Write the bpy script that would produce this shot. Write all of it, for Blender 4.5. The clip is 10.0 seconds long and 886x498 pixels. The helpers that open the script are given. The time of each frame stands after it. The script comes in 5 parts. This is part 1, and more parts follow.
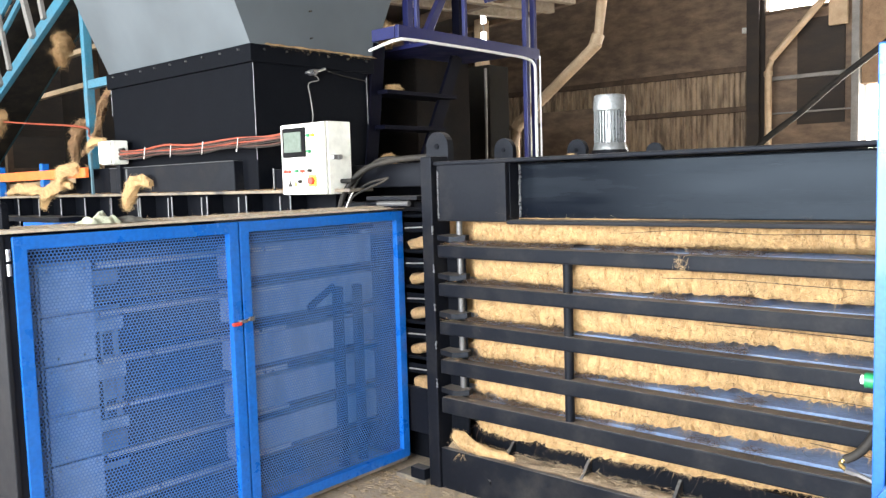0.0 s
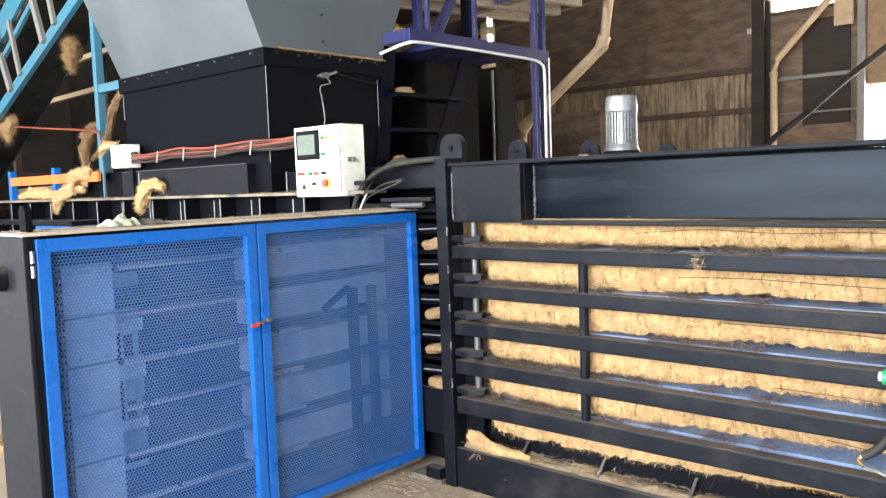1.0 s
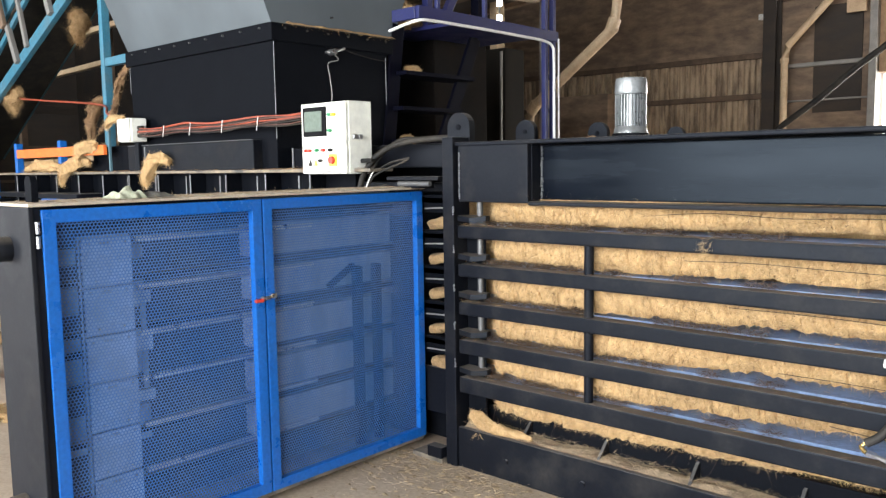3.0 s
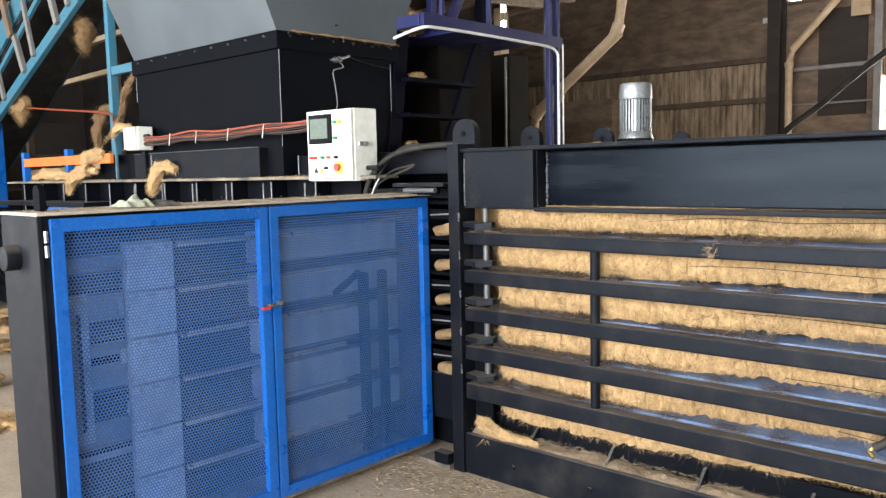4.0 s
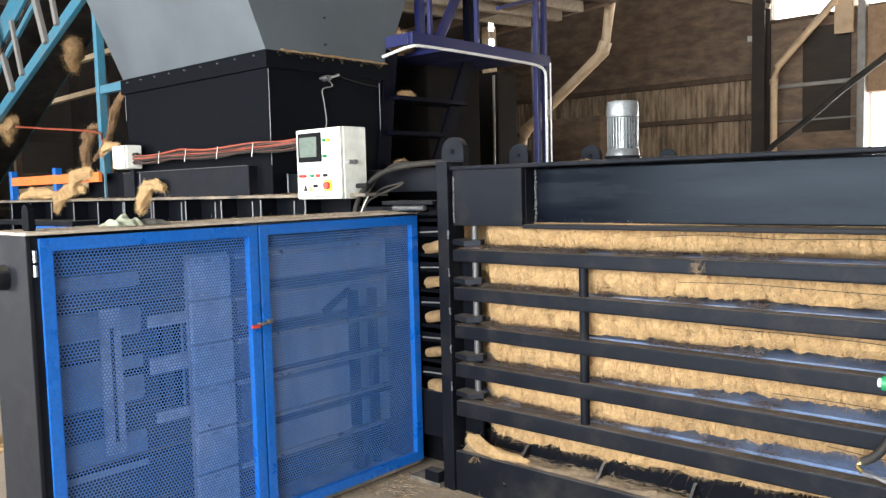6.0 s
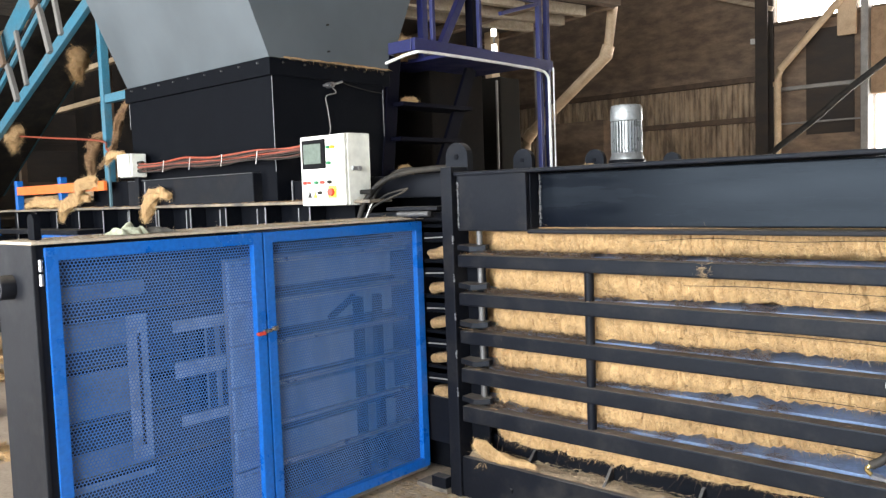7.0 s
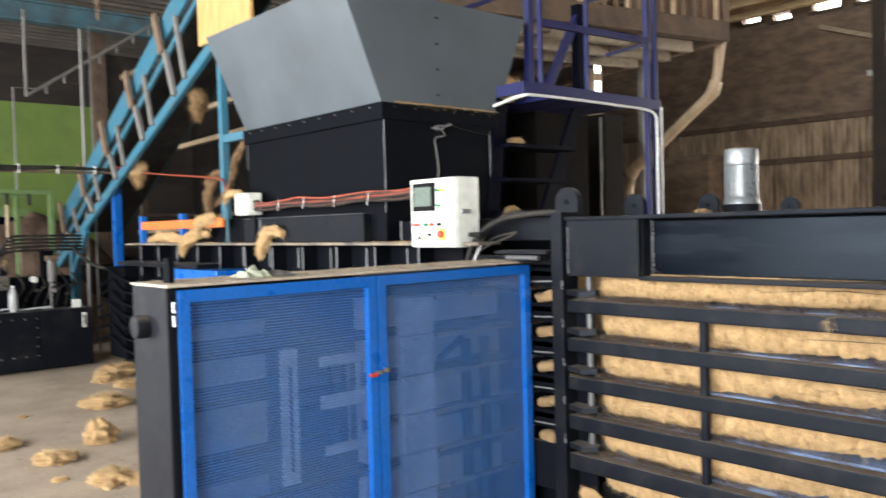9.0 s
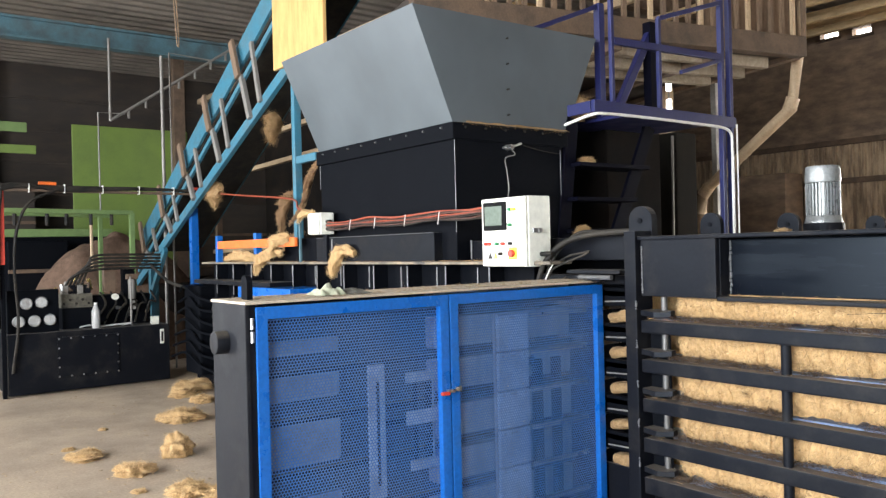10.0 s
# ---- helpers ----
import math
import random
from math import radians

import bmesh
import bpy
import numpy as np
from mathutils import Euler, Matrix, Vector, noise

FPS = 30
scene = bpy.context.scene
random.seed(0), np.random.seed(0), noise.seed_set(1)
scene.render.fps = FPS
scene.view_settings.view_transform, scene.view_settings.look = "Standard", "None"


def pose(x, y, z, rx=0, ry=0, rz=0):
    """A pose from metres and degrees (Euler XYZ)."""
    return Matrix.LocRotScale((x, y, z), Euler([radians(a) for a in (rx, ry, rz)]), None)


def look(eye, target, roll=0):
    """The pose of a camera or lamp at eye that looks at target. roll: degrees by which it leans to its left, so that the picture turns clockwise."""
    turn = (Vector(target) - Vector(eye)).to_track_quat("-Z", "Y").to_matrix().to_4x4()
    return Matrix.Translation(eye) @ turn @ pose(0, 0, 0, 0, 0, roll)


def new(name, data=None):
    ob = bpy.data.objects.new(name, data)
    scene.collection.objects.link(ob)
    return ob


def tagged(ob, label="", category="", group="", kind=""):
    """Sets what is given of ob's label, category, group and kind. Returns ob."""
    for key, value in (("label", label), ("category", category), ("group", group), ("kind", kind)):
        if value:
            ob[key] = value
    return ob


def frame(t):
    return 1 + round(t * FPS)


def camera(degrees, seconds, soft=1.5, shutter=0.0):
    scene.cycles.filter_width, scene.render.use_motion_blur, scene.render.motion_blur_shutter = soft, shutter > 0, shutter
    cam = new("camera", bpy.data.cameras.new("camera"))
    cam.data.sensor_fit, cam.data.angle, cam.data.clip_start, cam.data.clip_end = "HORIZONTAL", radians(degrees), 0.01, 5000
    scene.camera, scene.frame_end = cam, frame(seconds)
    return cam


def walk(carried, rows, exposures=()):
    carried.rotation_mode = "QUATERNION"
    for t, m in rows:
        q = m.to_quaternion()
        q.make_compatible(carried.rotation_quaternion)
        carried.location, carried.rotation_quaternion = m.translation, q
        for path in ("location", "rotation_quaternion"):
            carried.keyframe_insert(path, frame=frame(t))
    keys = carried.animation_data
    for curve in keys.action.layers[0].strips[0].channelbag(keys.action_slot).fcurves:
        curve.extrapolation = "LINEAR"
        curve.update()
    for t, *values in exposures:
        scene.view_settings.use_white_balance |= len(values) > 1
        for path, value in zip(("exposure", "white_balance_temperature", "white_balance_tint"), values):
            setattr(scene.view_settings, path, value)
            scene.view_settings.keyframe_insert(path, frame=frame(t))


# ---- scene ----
cam = camera(57.3, 10.0, soft=1.35, shutter=0.5)
PATH = [
    (0, (2.77, -3.095, 1.613), (1.448, -1.604, 1.444), -1.7),
    (0.5, (2.754, -3.137, 1.607), (1.427, -1.65, 1.445), -1.9),
    (1, (2.745, -3.155, 1.608), (1.417, -1.669, 1.446), -2.0),
    (1.5, (2.74, -3.152, 1.606), (1.408, -1.668, 1.45), -1.7),
    (2, (2.736, -3.152, 1.6), (1.412, -1.663, 1.425), -1.3),
    (2.5, (2.734, -3.151, 1.597), (1.413, -1.663, 1.399), -1.1),
    (3, (2.732, -3.152, 1.594), (1.398, -1.676, 1.388), -0.9),
    (4.5, (2.739, -3.163, 1.601), (1.394, -1.694, 1.422), -1.3),
    (5, (2.743, -3.166, 1.6), (1.406, -1.687, 1.436), -1.1),
    (5.5, (2.743, -3.17, 1.602), (1.416, -1.683, 1.445), -1.2),
    (7, (2.74, -3.169, 1.604), (1.405, -1.686, 1.466), -2.0),
    (7.5, (2.737, -3.17, 1.604), (1.4, -1.687, 1.473), -2.1),
    (8, (2.738, -3.168, 1.607), (1.396, -1.691, 1.477), -2.4),
    (8.5, (2.727, -3.185, 1.631), (1.353, -1.736, 1.51), -1.7),
    (8.8, (2.719, -3.219, 1.666), (1.272, -1.841, 1.580), -1.55),
    (9, (2.713, -3.244, 1.678), (1.213, -1.923, 1.622), -1.5),
    (9.2, (2.707, -3.264, 1.678), (1.152, -2.005, 1.647), -1.55),
    (9.5, (2.7, -3.277, 1.677), (1.105, -2.069, 1.668), -1.6),
    (10, (2.698, -3.269, 1.672), (1.096, -2.073, 1.67), -1.4),
]
walk(cam, [(t, look(eye, target, roll)) for t, eye, target, roll in PATH],
     exposures=[(0, 0.46), (1.95, 0.46), (2.25, 0.04), (10.0, 0.02)])

# ---- light ----
world = bpy.data.worlds.new("sky_world")
scene.world = world
world.use_nodes = True
wn = world.node_tree
sky = wn.nodes.new("ShaderNodeTexSky")
sky.sky_type, sky.sun_disc = "NISHITA", False
sky.sun_elevation, sky.sun_rotation = radians(48), radians(150)
wn.links.new(sky.outputs["Color"], wn.nodes["Background"].inputs["Color"])
wn.nodes["Background"].inputs["Strength"].default_value = 0.12

sun = new("sun", bpy.data.lights.new("sun", "SUN"))
sun.data.energy, sun.data.angle, sun.data.color = 2.0, radians(3), (1.0, 0.95, 0.86)
sun.matrix_world = look((4, -14, 16), (0, 0, 0))


def area_lamp(name, eye, target, width, height, watts, colour):
    ob = new(name, bpy.data.lights.new(name, "AREA"))
    ob.data.shape, ob.data.size, ob.data.size_y = "RECTANGLE", width, height
    ob.data.energy, ob.data.color = watts, colour
    ob.matrix_world = look(eye, target)
    return ob


# daylight in the open gates behind and beside the camera, plus west fill
area_lamp("gate_daylight", (1.3, -8.7, 2.6), (1.3, 0.0, 1.9), 9.4, 4.8, 2480, (0.95, 0.975, 1.0))
# Added fill for the dim west end; no gate is known there.
area_lamp("west_fill", (-9.6, -8.7, 2.6), (-8.0, 0.0, 1.9), 5.0, 4.8, 1000, (0.95, 0.975, 1.0))
area_lamp("side_daylight", (9.2, -3.5, 2.4), (0.0, -1.5, 1.6), 4.5, 4.0, 170, (0.85, 0.93, 1.0))
area_lamp("yard_daylight", (0.9, 11.6, 2.0), (0.5, 0.0, 1.8), 3.4, 3.0, 300, (1.0, 0.98, 0.93))


# ---- materials ----
def material(name, colour, rough=0.5, metal=0.0, second=None, scale=6.0, amount=0.5, bump=0.1, fine=60.0, island=0.0, objvar=0.0,
             coat=0.0, stretch=(1, 1, 1), lo=0.4, hi=0.7, bumpdist=0.004, specular=0.5, tint=None, settled=None):
    """Paint or stone in two scales of noise, with an optional second tone in patches."""
    m = bpy.data.materials.new(name)
    m.use_nodes = True
    nt = m.node_tree
    n, l = nt.nodes, nt.links
    b = n["Principled BSDF"]
    b.inputs["Roughness"].default_value, b.inputs["Metallic"].default_value = rough, metal
    b.inputs["Coat Weight"].default_value = coat
    b.inputs["Specular IOR Level"].default_value = specular
    if tint:
        b.inputs["Specular Tint"].default_value = (*tint, 1)
    mp = n.new("ShaderNodeMapping")
    mp.inputs["Scale"].default_value = stretch
    geo = n.new("ShaderNodeNewGeometry")
    l.new(geo.outputs["Position"], mp.inputs["Vector"])
    big = n.new("ShaderNodeTexNoise")
    big.inputs["Scale"].default_value, big.inputs["Detail"].default_value = scale, 6
    big.inputs["Roughness"].default_value = 0.65
    l.new(mp.outputs[0], big.inputs["Vector"])
    small = n.new("ShaderNodeTexNoise")
    small.inputs["Scale"].default_value, small.inputs["Detail"].default_value = fine, 4
    l.new(mp.outputs[0], small.inputs["Vector"])
    ramp = n.new("ShaderNodeMapRange")
    ramp.inputs["From Min"].default_value, ramp.inputs["From Max"].default_value = lo, hi
    ramp.inputs["To Max"].default_value = amount
    l.new(big.outputs["Fac"], ramp.inputs["Value"])
    mix = n.new("ShaderNodeMix")
    mix.data_type = "RGBA"
    mix.inputs["A"].default_value = (*colour, 1)
    mix.inputs["B"].default_value = (*(second or [c * 0.6 for c in colour]), 1)
    l.new(ramp.outputs[0], mix.inputs["Factor"])
    vary = n.new("ShaderNodeMapRange")
    vary.inputs["From Min"].default_value, vary.inputs["From Max"].default_value = 0.3, 0.7
    vary.inputs["To Min"].default_value, vary.inputs["To Max"].default_value = 0.86, 1.14
    l.new(small.outputs["Fac"], vary.inputs["Value"])
    last = vary.outputs[0]
    for use, source in ((island, geo.outputs["Random Per Island"]), (objvar, None)):
        if use:
            if source is None:
                source = n.new("ShaderNodeObjectInfo").outputs["Random"]
            r = n.new("ShaderNodeMapRange")
            r.inputs["To Min"].default_value, r.inputs["To Max"].default_value = 1 - use, 1 + use
            l.new(source, r.inputs["Value"])
            mul = n.new("ShaderNodeMath")
            mul.operation = "MULTIPLY"
            l.new(last, mul.inputs[0]), l.new(r.outputs[0], mul.inputs[1])
            last = mul.outputs[0]
    tone = mix.outputs["Result"]
    if settled:
        up = n.new("ShaderNodeSeparateXYZ")
        l.new(geo.outputs["Normal"], up.inputs[0])
        lie = n.new("ShaderNodeMapRange")
        lie.inputs["From Min"].default_value, lie.inputs["From Max"].default_value = 0.35, 0.9
        l.new(up.outputs["Z"], lie.inputs["Value"])
        patch = n.new("ShaderNodeMapRange")
        patch.inputs["From Min"].default_value, patch.inputs["From Max"].default_value = 0.25, 0.6
        patch.inputs["To Min"].default_value = 0.25
        l.new(big.outputs["Fac"], patch.inputs["Value"])
        amt = n.new("ShaderNodeMath")
        amt.operation = "MULTIPLY"
        l.new(lie.outputs[0], amt.inputs[0]), l.new(patch.outputs[0], amt.inputs[1])
        film = n.new("ShaderNodeMix")
        film.data_type = "RGBA"
        film.inputs["B"].default_value = (*settled, 1)
        l.new(amt.outputs[0], film.inputs["Factor"]), l.new(tone, film.inputs["A"])
        tone = film.outputs["Result"]
    hsv = n.new("ShaderNodeHueSaturation")
    l.new(tone, hsv.inputs["Color"]), l.new(last, hsv.inputs["Value"])
    l.new(hsv.outputs[0], b.inputs["Base Color"])
    rr = n.new("ShaderNodeMapRange")
    rr.inputs["From Min"].default_value, rr.inputs["From Max"].default_value = 0.3, 0.7
    rr.inputs["To Min"].default_value, rr.inputs["To Max"].default_value = max(0.03, rough - 0.12), min(1, rough + 0.12)
    l.new(big.outputs["Fac"], rr.inputs["Value"]), l.new(rr.outputs[0], b.inputs["Roughness"])
    if bump:
        bp = n.new("ShaderNodeBump")
        bp.inputs["Strength"].default_value, bp.inputs["Distance"].default_value = bump, bumpdist
        l.new(small.outputs["Fac"], bp.inputs["Height"]), l.new(bp.outputs[0], b.inputs["Normal"])
    return m


def glow(name, colour, strength):
    m = bpy.data.materials.new(name)
    m.use_nodes = True
    b = m.node_tree.nodes["Principled BSDF"]
    b.inputs["Base Color"].default_value = (*colour, 1)
    b.inputs["Emission Color"].default_value, b.inputs["Emission Strength"].default_value = (*colour, 1), strength
    return m


BLACK = material("black_machine_paint", (0.005, 0.0055, 0.008), 0.52, second=(0.034, 0.031, 0.028), specular=0.13, tint=(0.78, 0.88, 1.0), lo=0.5, hi=0.85, scale=3, amount=0.8, bump=0.05, settled=(0.12, 0.115, 0.11))
BLACKFLAT = material("dull_black_paint", (0.0032, 0.004, 0.006), 0.58, second=(0.007, 0.0075, 0.0095), scale=2.5, amount=0.5, bump=0.04, specular=0.035)
BEAM = material("blue_black_beam_paint", (0.003, 0.0042, 0.007), 0.27, second=(0.007, 0.009, 0.0125), scale=2.2, amount=0.9, bump=0.06, stretch=(0.5, 1, 5), specular=0.10, tint=(0.7, 0.85, 1.0))
DUSTY = material("dusty_black_steel", (0.05, 0.047, 0.044), 0.65, second=(0.26, 0.21, 0.15), scale=5, amount=0.95, lo=0.35, hi=0.62, bump=0.2)
GREYEND = material("charcoal_cabinet_paint", (0.0055, 0.0065, 0.0095), 0.58, second=(0.022, 0.022, 0.024), lo=0.54, hi=0.8, scale=3.5, amount=0.8, bump=0.05, specular=0.19, settled=(0.12, 0.105, 0.085))
DUSTTOP = material("fibre_dust_on_steel", (0.44, 0.38, 0.30), 0.85, second=(0.30, 0.25, 0.19), scale=7, amount=0.8, bump=0.3)
BLUE = material("bright_blue_paint", (0.004, 0.10, 0.41), 0.33, second=(0.015, 0.125, 0.40), scale=4, amount=0.5, bump=0.03, coat=0.2)
MESHBLUE = material("dusty_blue_sheet", (0.045, 0.145, 0.40), 0.55, second=(0.115, 0.20, 0.395), scale=3, amount=0.7, bump=0.0)
DULL = material("dull_blue_grey_steel", (0.165, 0.205, 0.305), 0.5, second=(0.075, 0.09, 0.13), scale=5, amount=0.8, bump=0.1)
PANEL = material("pale_guide_steel", (0.24, 0.29, 0.40), 0.5, second=(0.13, 0.16, 0.225), scale=5, amount=0.8, bump=0.1, stretch=(1, 2.5, 0.6))
# Worn steel; the sky's blue reflection is put into the base colour.
LEDGE = material("worn_sky_blue_steel", (0.23, 0.33, 0.55), 0.42, second=(0.10, 0.115, 0.16), scale=5, amount=0.7, bump=0.1)
DARKFIBRE = material("dark_brown_fibre", (0.085, 0.056, 0.036), 0.9, second=(0.035, 0.026, 0.022), scale=12, amount=0.8, bump=0.0, island=0.4)
WORN = material("worn_slider_steel", (0.26, 0.325, 0.47), 0.45, second=(0.09, 0.105, 0.145), scale=9, amount=0.8, bump=0.1)
LITTER = material("dull_floor_fibre", (0.36, 0.27, 0.165), 0.9, second=(0.2, 0.145, 0.09), scale=12, amount=0.6, bump=0.0, island=0.35)
TEAL = material("light_blue_paint", (0.036, 0.17, 0.255), 0.5, second=(0.08, 0.15, 0.185), scale=6, amount=0.7, bump=0.08)
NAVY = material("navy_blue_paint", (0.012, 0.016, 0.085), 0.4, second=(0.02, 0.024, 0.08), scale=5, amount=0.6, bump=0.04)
# Copy of NAVY, darkened in colour for the shade behind the hopper.
SHADENAVY = material("navy_paint_in_shade", (0.0016, 0.002, 0.007), 0.7, second=(0.005, 0.0045, 0.007), scale=5, amount=0.6, bump=0.04, specular=0.05)
FADED = material("faded_blue_paint", (0.075, 0.16, 0.20), 0.6, second=(0.06, 0.07, 0.07), scale=3, amount=0.9, bump=0.1)
HOPPER = material("grey_hopper_paint", (0.080, 0.097, 0.11), 0.45, second=(0.096, 0.114, 0.128), scale=0.7, amount=0.3, bump=0.0, fine=2)
WHITE = material("white_enamel", (0.74, 0.75, 0.68), 0.38, second=(0.62, 0.61, 0.53), scale=5, amount=0.5, bump=0.02, fine=14)
WELD = material("bright_weld_bead", (0.16, 0.165, 0.17), 0.45, metal=0.6, scale=60, fine=200, bump=0.6)
STEEL = material("brushed_steel", (0.45, 0.46, 0.47), 0.34, metal=0.9, scale=8, fine=120, bump=0.1)
ALU = material("cast_motor_grey", (0.25, 0.265, 0.27), 0.36, metal=0.45, second=(0.22, 0.23, 0.23), scale=9, bump=0.12)
STRAW = material("golden_coir_fibre", (0.54, 0.355, 0.165), 0.9, second=(0.28, 0.17, 0.075), scale=34, amount=0.8, bump=1.0, fine=170, bumpdist=0.012, stretch=(1, 1, 0.4))
FIBRE = material("loose_coir_fibre", (0.60, 0.42, 0.215), 0.8, second=(0.36, 0.235, 0.11), scale=12, amount=0.5, bump=0.0, island=0.32)
CLUMP = material("coir_clump_fibre", (0.52, 0.34, 0.165), 0.9, second=(0.28, 0.17, 0.08), scale=14, amount=0.8, bump=1.0, fine=110, bumpdist=0.03)
FLOOR = material("dusty_concrete", (0.42, 0.335, 0.245), 0.85, second=(0.27, 0.215, 0.16), scale=1.6, amount=0.9, bump=0.4, fine=45)
WALL = material("brown_corrugated_sheet", (0.46, 0.35, 0.235), 0.6, second=(0.16, 0.115, 0.08), scale=3.2, amount=0.9, bump=0.15, stretch=(2.6, 1, 0.45), lo=0.42, hi=0.62)
WALLDARK = material("stained_dark_sheet", (0.14, 0.098, 0.07), 0.75, second=(0.33, 0.24, 0.165), scale=2.2, amount=0.85, bump=0.3, stretch=(1, 1, 2.5))
# Near-black that puts the shade of unlit gaps into the colour.
SHADEBLACK = material("shade_black_matte", (0.011, 0.010, 0.0095), 0.95, second=(0.024, 0.018, 0.014), scale=3, amount=0.8, bump=0.1, specular=0.05)
# Darker copy of WALLDARK; the west end's dimness is put into its colour.
DIMBOARDS = material("dimmed_dark_boards", (0.028, 0.023, 0.020), 0.8, second=(0.06, 0.046, 0.036), scale=1.6, amount=0.9, bump=0.3, stretch=(1, 1, 3))
CLUMPFIBRE = material("brown_coir_fibre", (0.50, 0.33, 0.16), 0.85, second=(0.24, 0.15, 0.07), scale=12, amount=0.6, bump=0.0, island=0.35)
ROOF = material("weathered_roof_sheet", (0.19, 0.165, 0.14), 0.7, second=(0.10, 0.087, 0.074), scale=1.2, amount=0.9, bump=0.15)
RUST = material("rusty_brown_steel", (0.13, 0.085, 0.055), 0.7, second=(0.06, 0.045, 0.035), scale=4, amount=0.9, bump=0.3)
PIPE = material("cream_drain_pipe", (0.56, 0.42, 0.27), 0.5, second=(0.38, 0.27, 0.165), scale=4, amount=0.8, bump=0.05)
WOOD = material("yellow_plywood", (0.62, 0.40, 0.15), 0.6, second=(0.45, 0.26, 0.09), scale=2.5, amount=0.8, bump=0.15, stretch=(6, 6, 1))
BOARD = material("weathered_timber", (0.19, 0.125, 0.08), 0.75, second=(0.10, 0.07, 0.05), scale=5, amount=0.9, bump=0.3, stretch=(1, 1, 0.3))
ORANGE = material("orange_paint", (0.75, 0.16, 0.03), 0.45, scale=5, amount=0.4, bump=0.04)
RED = material("red_paint", (0.55, 0.05, 0.03), 0.45, scale=5, amount=0.4, bump=0.04)
YELLOW = material("yellow_plastic", (0.75, 0.52, 0.04), 0.4, scale=9, amount=0.3, bump=0.0)
GREENP = material("leaf_green_panel", (0.155, 0.235, 0.05), 0.55, second=(0.115, 0.175, 0.045), scale=1.5, amount=0.8, bump=0.05)
GREENF = material("pale_green_paint", (0.16, 0.25, 0.09), 0.5, scale=4, amount=0.6, bump=0.06)
GREENB = material("green_plastic", (0.02, 0.25, 0.09), 0.4, scale=6, amount=0.3, bump=0.0)
RUBBER = material("black_rubber_hose", (0.012, 0.012, 0.012), 0.6, second=(0.07, 0.06, 0.047), specular=0.2, scale=6, amount=0.6, bump=0.1)
CABLE = material("white_cable_sheath", (0.75, 0.75, 0.72), 0.4, scale=8, amount=0.3, bump=0.0)
BROWNCABLE = material("brown_cable_sheath", (0.09, 0.035, 0.025), 0.5, second=(0.03, 0.02, 0.018), scale=9, amount=0.6, bump=0.0)
ORCABLE = material("orange_conduit", (0.33, 0.065, 0.03), 0.5, second=(0.15, 0.04, 0.028), scale=9, amount=0.6, bump=0.0)
BRASS = material("brass_fitting", (0.65, 0.48, 0.2), 0.3, metal=0.9, scale=9, bump=0.05)
SCREEN = material("display_glass", (0.006, 0.0065, 0.007), 0.5, specular=0.05, scale=9, amount=0.2, bump=0.0)
LCD = material("grey_lcd", (0.13, 0.16, 0.135), 0.65, specular=0.15, second=(0.10, 0.13, 0.11), scale=30, amount=0.5, bump=0.0)
PALERAG = material("pale_green_cloth", (0.42, 0.44, 0.33), 0.9, second=(0.16, 0.17, 0.11), scale=16, amount=0.8, bump=0.5)
RAG = material("grey_green_cloth", (0.07, 0.066, 0.06), 0.9, second=(0.2, 0.19, 0.16), scale=18, amount=0.9, bump=0.6)
GALV = material("galvanised_pipe", (0.26, 0.25, 0.235), 0.55, metal=0.3, scale=6, bump=0.1)
BRICK = material("orange_brick_pier", (0.34, 0.225, 0.135), 0.8, second=(0.22, 0.145, 0.09), scale=7, amount=0.8, bump=0.4)
CLEAR = material("bottle_plastic", (0.45, 0.46, 0.46), 0.2, scale=9, amount=0.2, bump=0.0)
VALVE = material("oily_valve_steel", (0.16, 0.15, 0.12), 0.5, metal=0.4, second=(0.05, 0.045, 0.04), scale=14, amount=0.9, bump=0.2)
PIN = material("dull_pin_steel", (0.12, 0.12, 0.12), 0.45, metal=0.4, scale=8, fine=90, bump=0.1)
# Timber whose daylight from the high windows is put into the colour.
EAVE = material("sunlit_eave_timber", (0.62, 0.46, 0.26), 0.7, second=(0.36, 0.25, 0.13), scale=4, amount=0.8, bump=0.2, stretch=(1, 5, 5))
BEDDUST = material("grey_fibre_dust", (0.27, 0.20, 0.125), 0.95, second=(0.13, 0.10, 0.07), scale=22, amount=0.8, bump=0.8, fine=120, bumpdist=0.01)
# Same idea for the slab behind the platform: its black is shade.
SHADESLAB = material("shade_black_slab", (0.012, 0.011, 0.0095), 0.9, second=(0.022, 0.019, 0.015), scale=3, amount=0.8, bump=0.2, specular=0.1)
HEAP = material("brown_coir_heap", (0.15, 0.092, 0.062), 0.95, second=(0.075, 0.047, 0.032), scale=9, amount=0.8, bump=0.8, fine=60, bumpdist=0.02)
DARKCLUMP = material("dark_coir_tuft", (0.22, 0.125, 0.06), 0.95, second=(0.09, 0.05, 0.028), scale=14, amount=0.8, bump=1.0, fine=110, bumpdist=0.02)
PALEFIBRE = material("pale_coir_strand", (0.78, 0.58, 0.32), 0.75, second=(0.55, 0.36, 0.17), scale=12, amount=0.6, bump=0.0, island=0.3)
# Lining coloured navy to carry the blue haze behind the perforated sheets.
INNER = material("blue_haze_lining", (0.004, 0.010, 0.032), 0.6, second=(0.010, 0.018, 0.042), scale=4, amount=0.7, bump=0.05)
BAR = material("dusty_black_bar_paint", (0.005, 0.0055, 0.008), 0.5, second=(0.03, 0.028, 0.027), specular=0.16, tint=(0.78, 0.88, 1.0), lo=0.48, hi=0.85, scale=5, amount=0.8, bump=0.08, settled=(0.125, 0.11, 0.095))
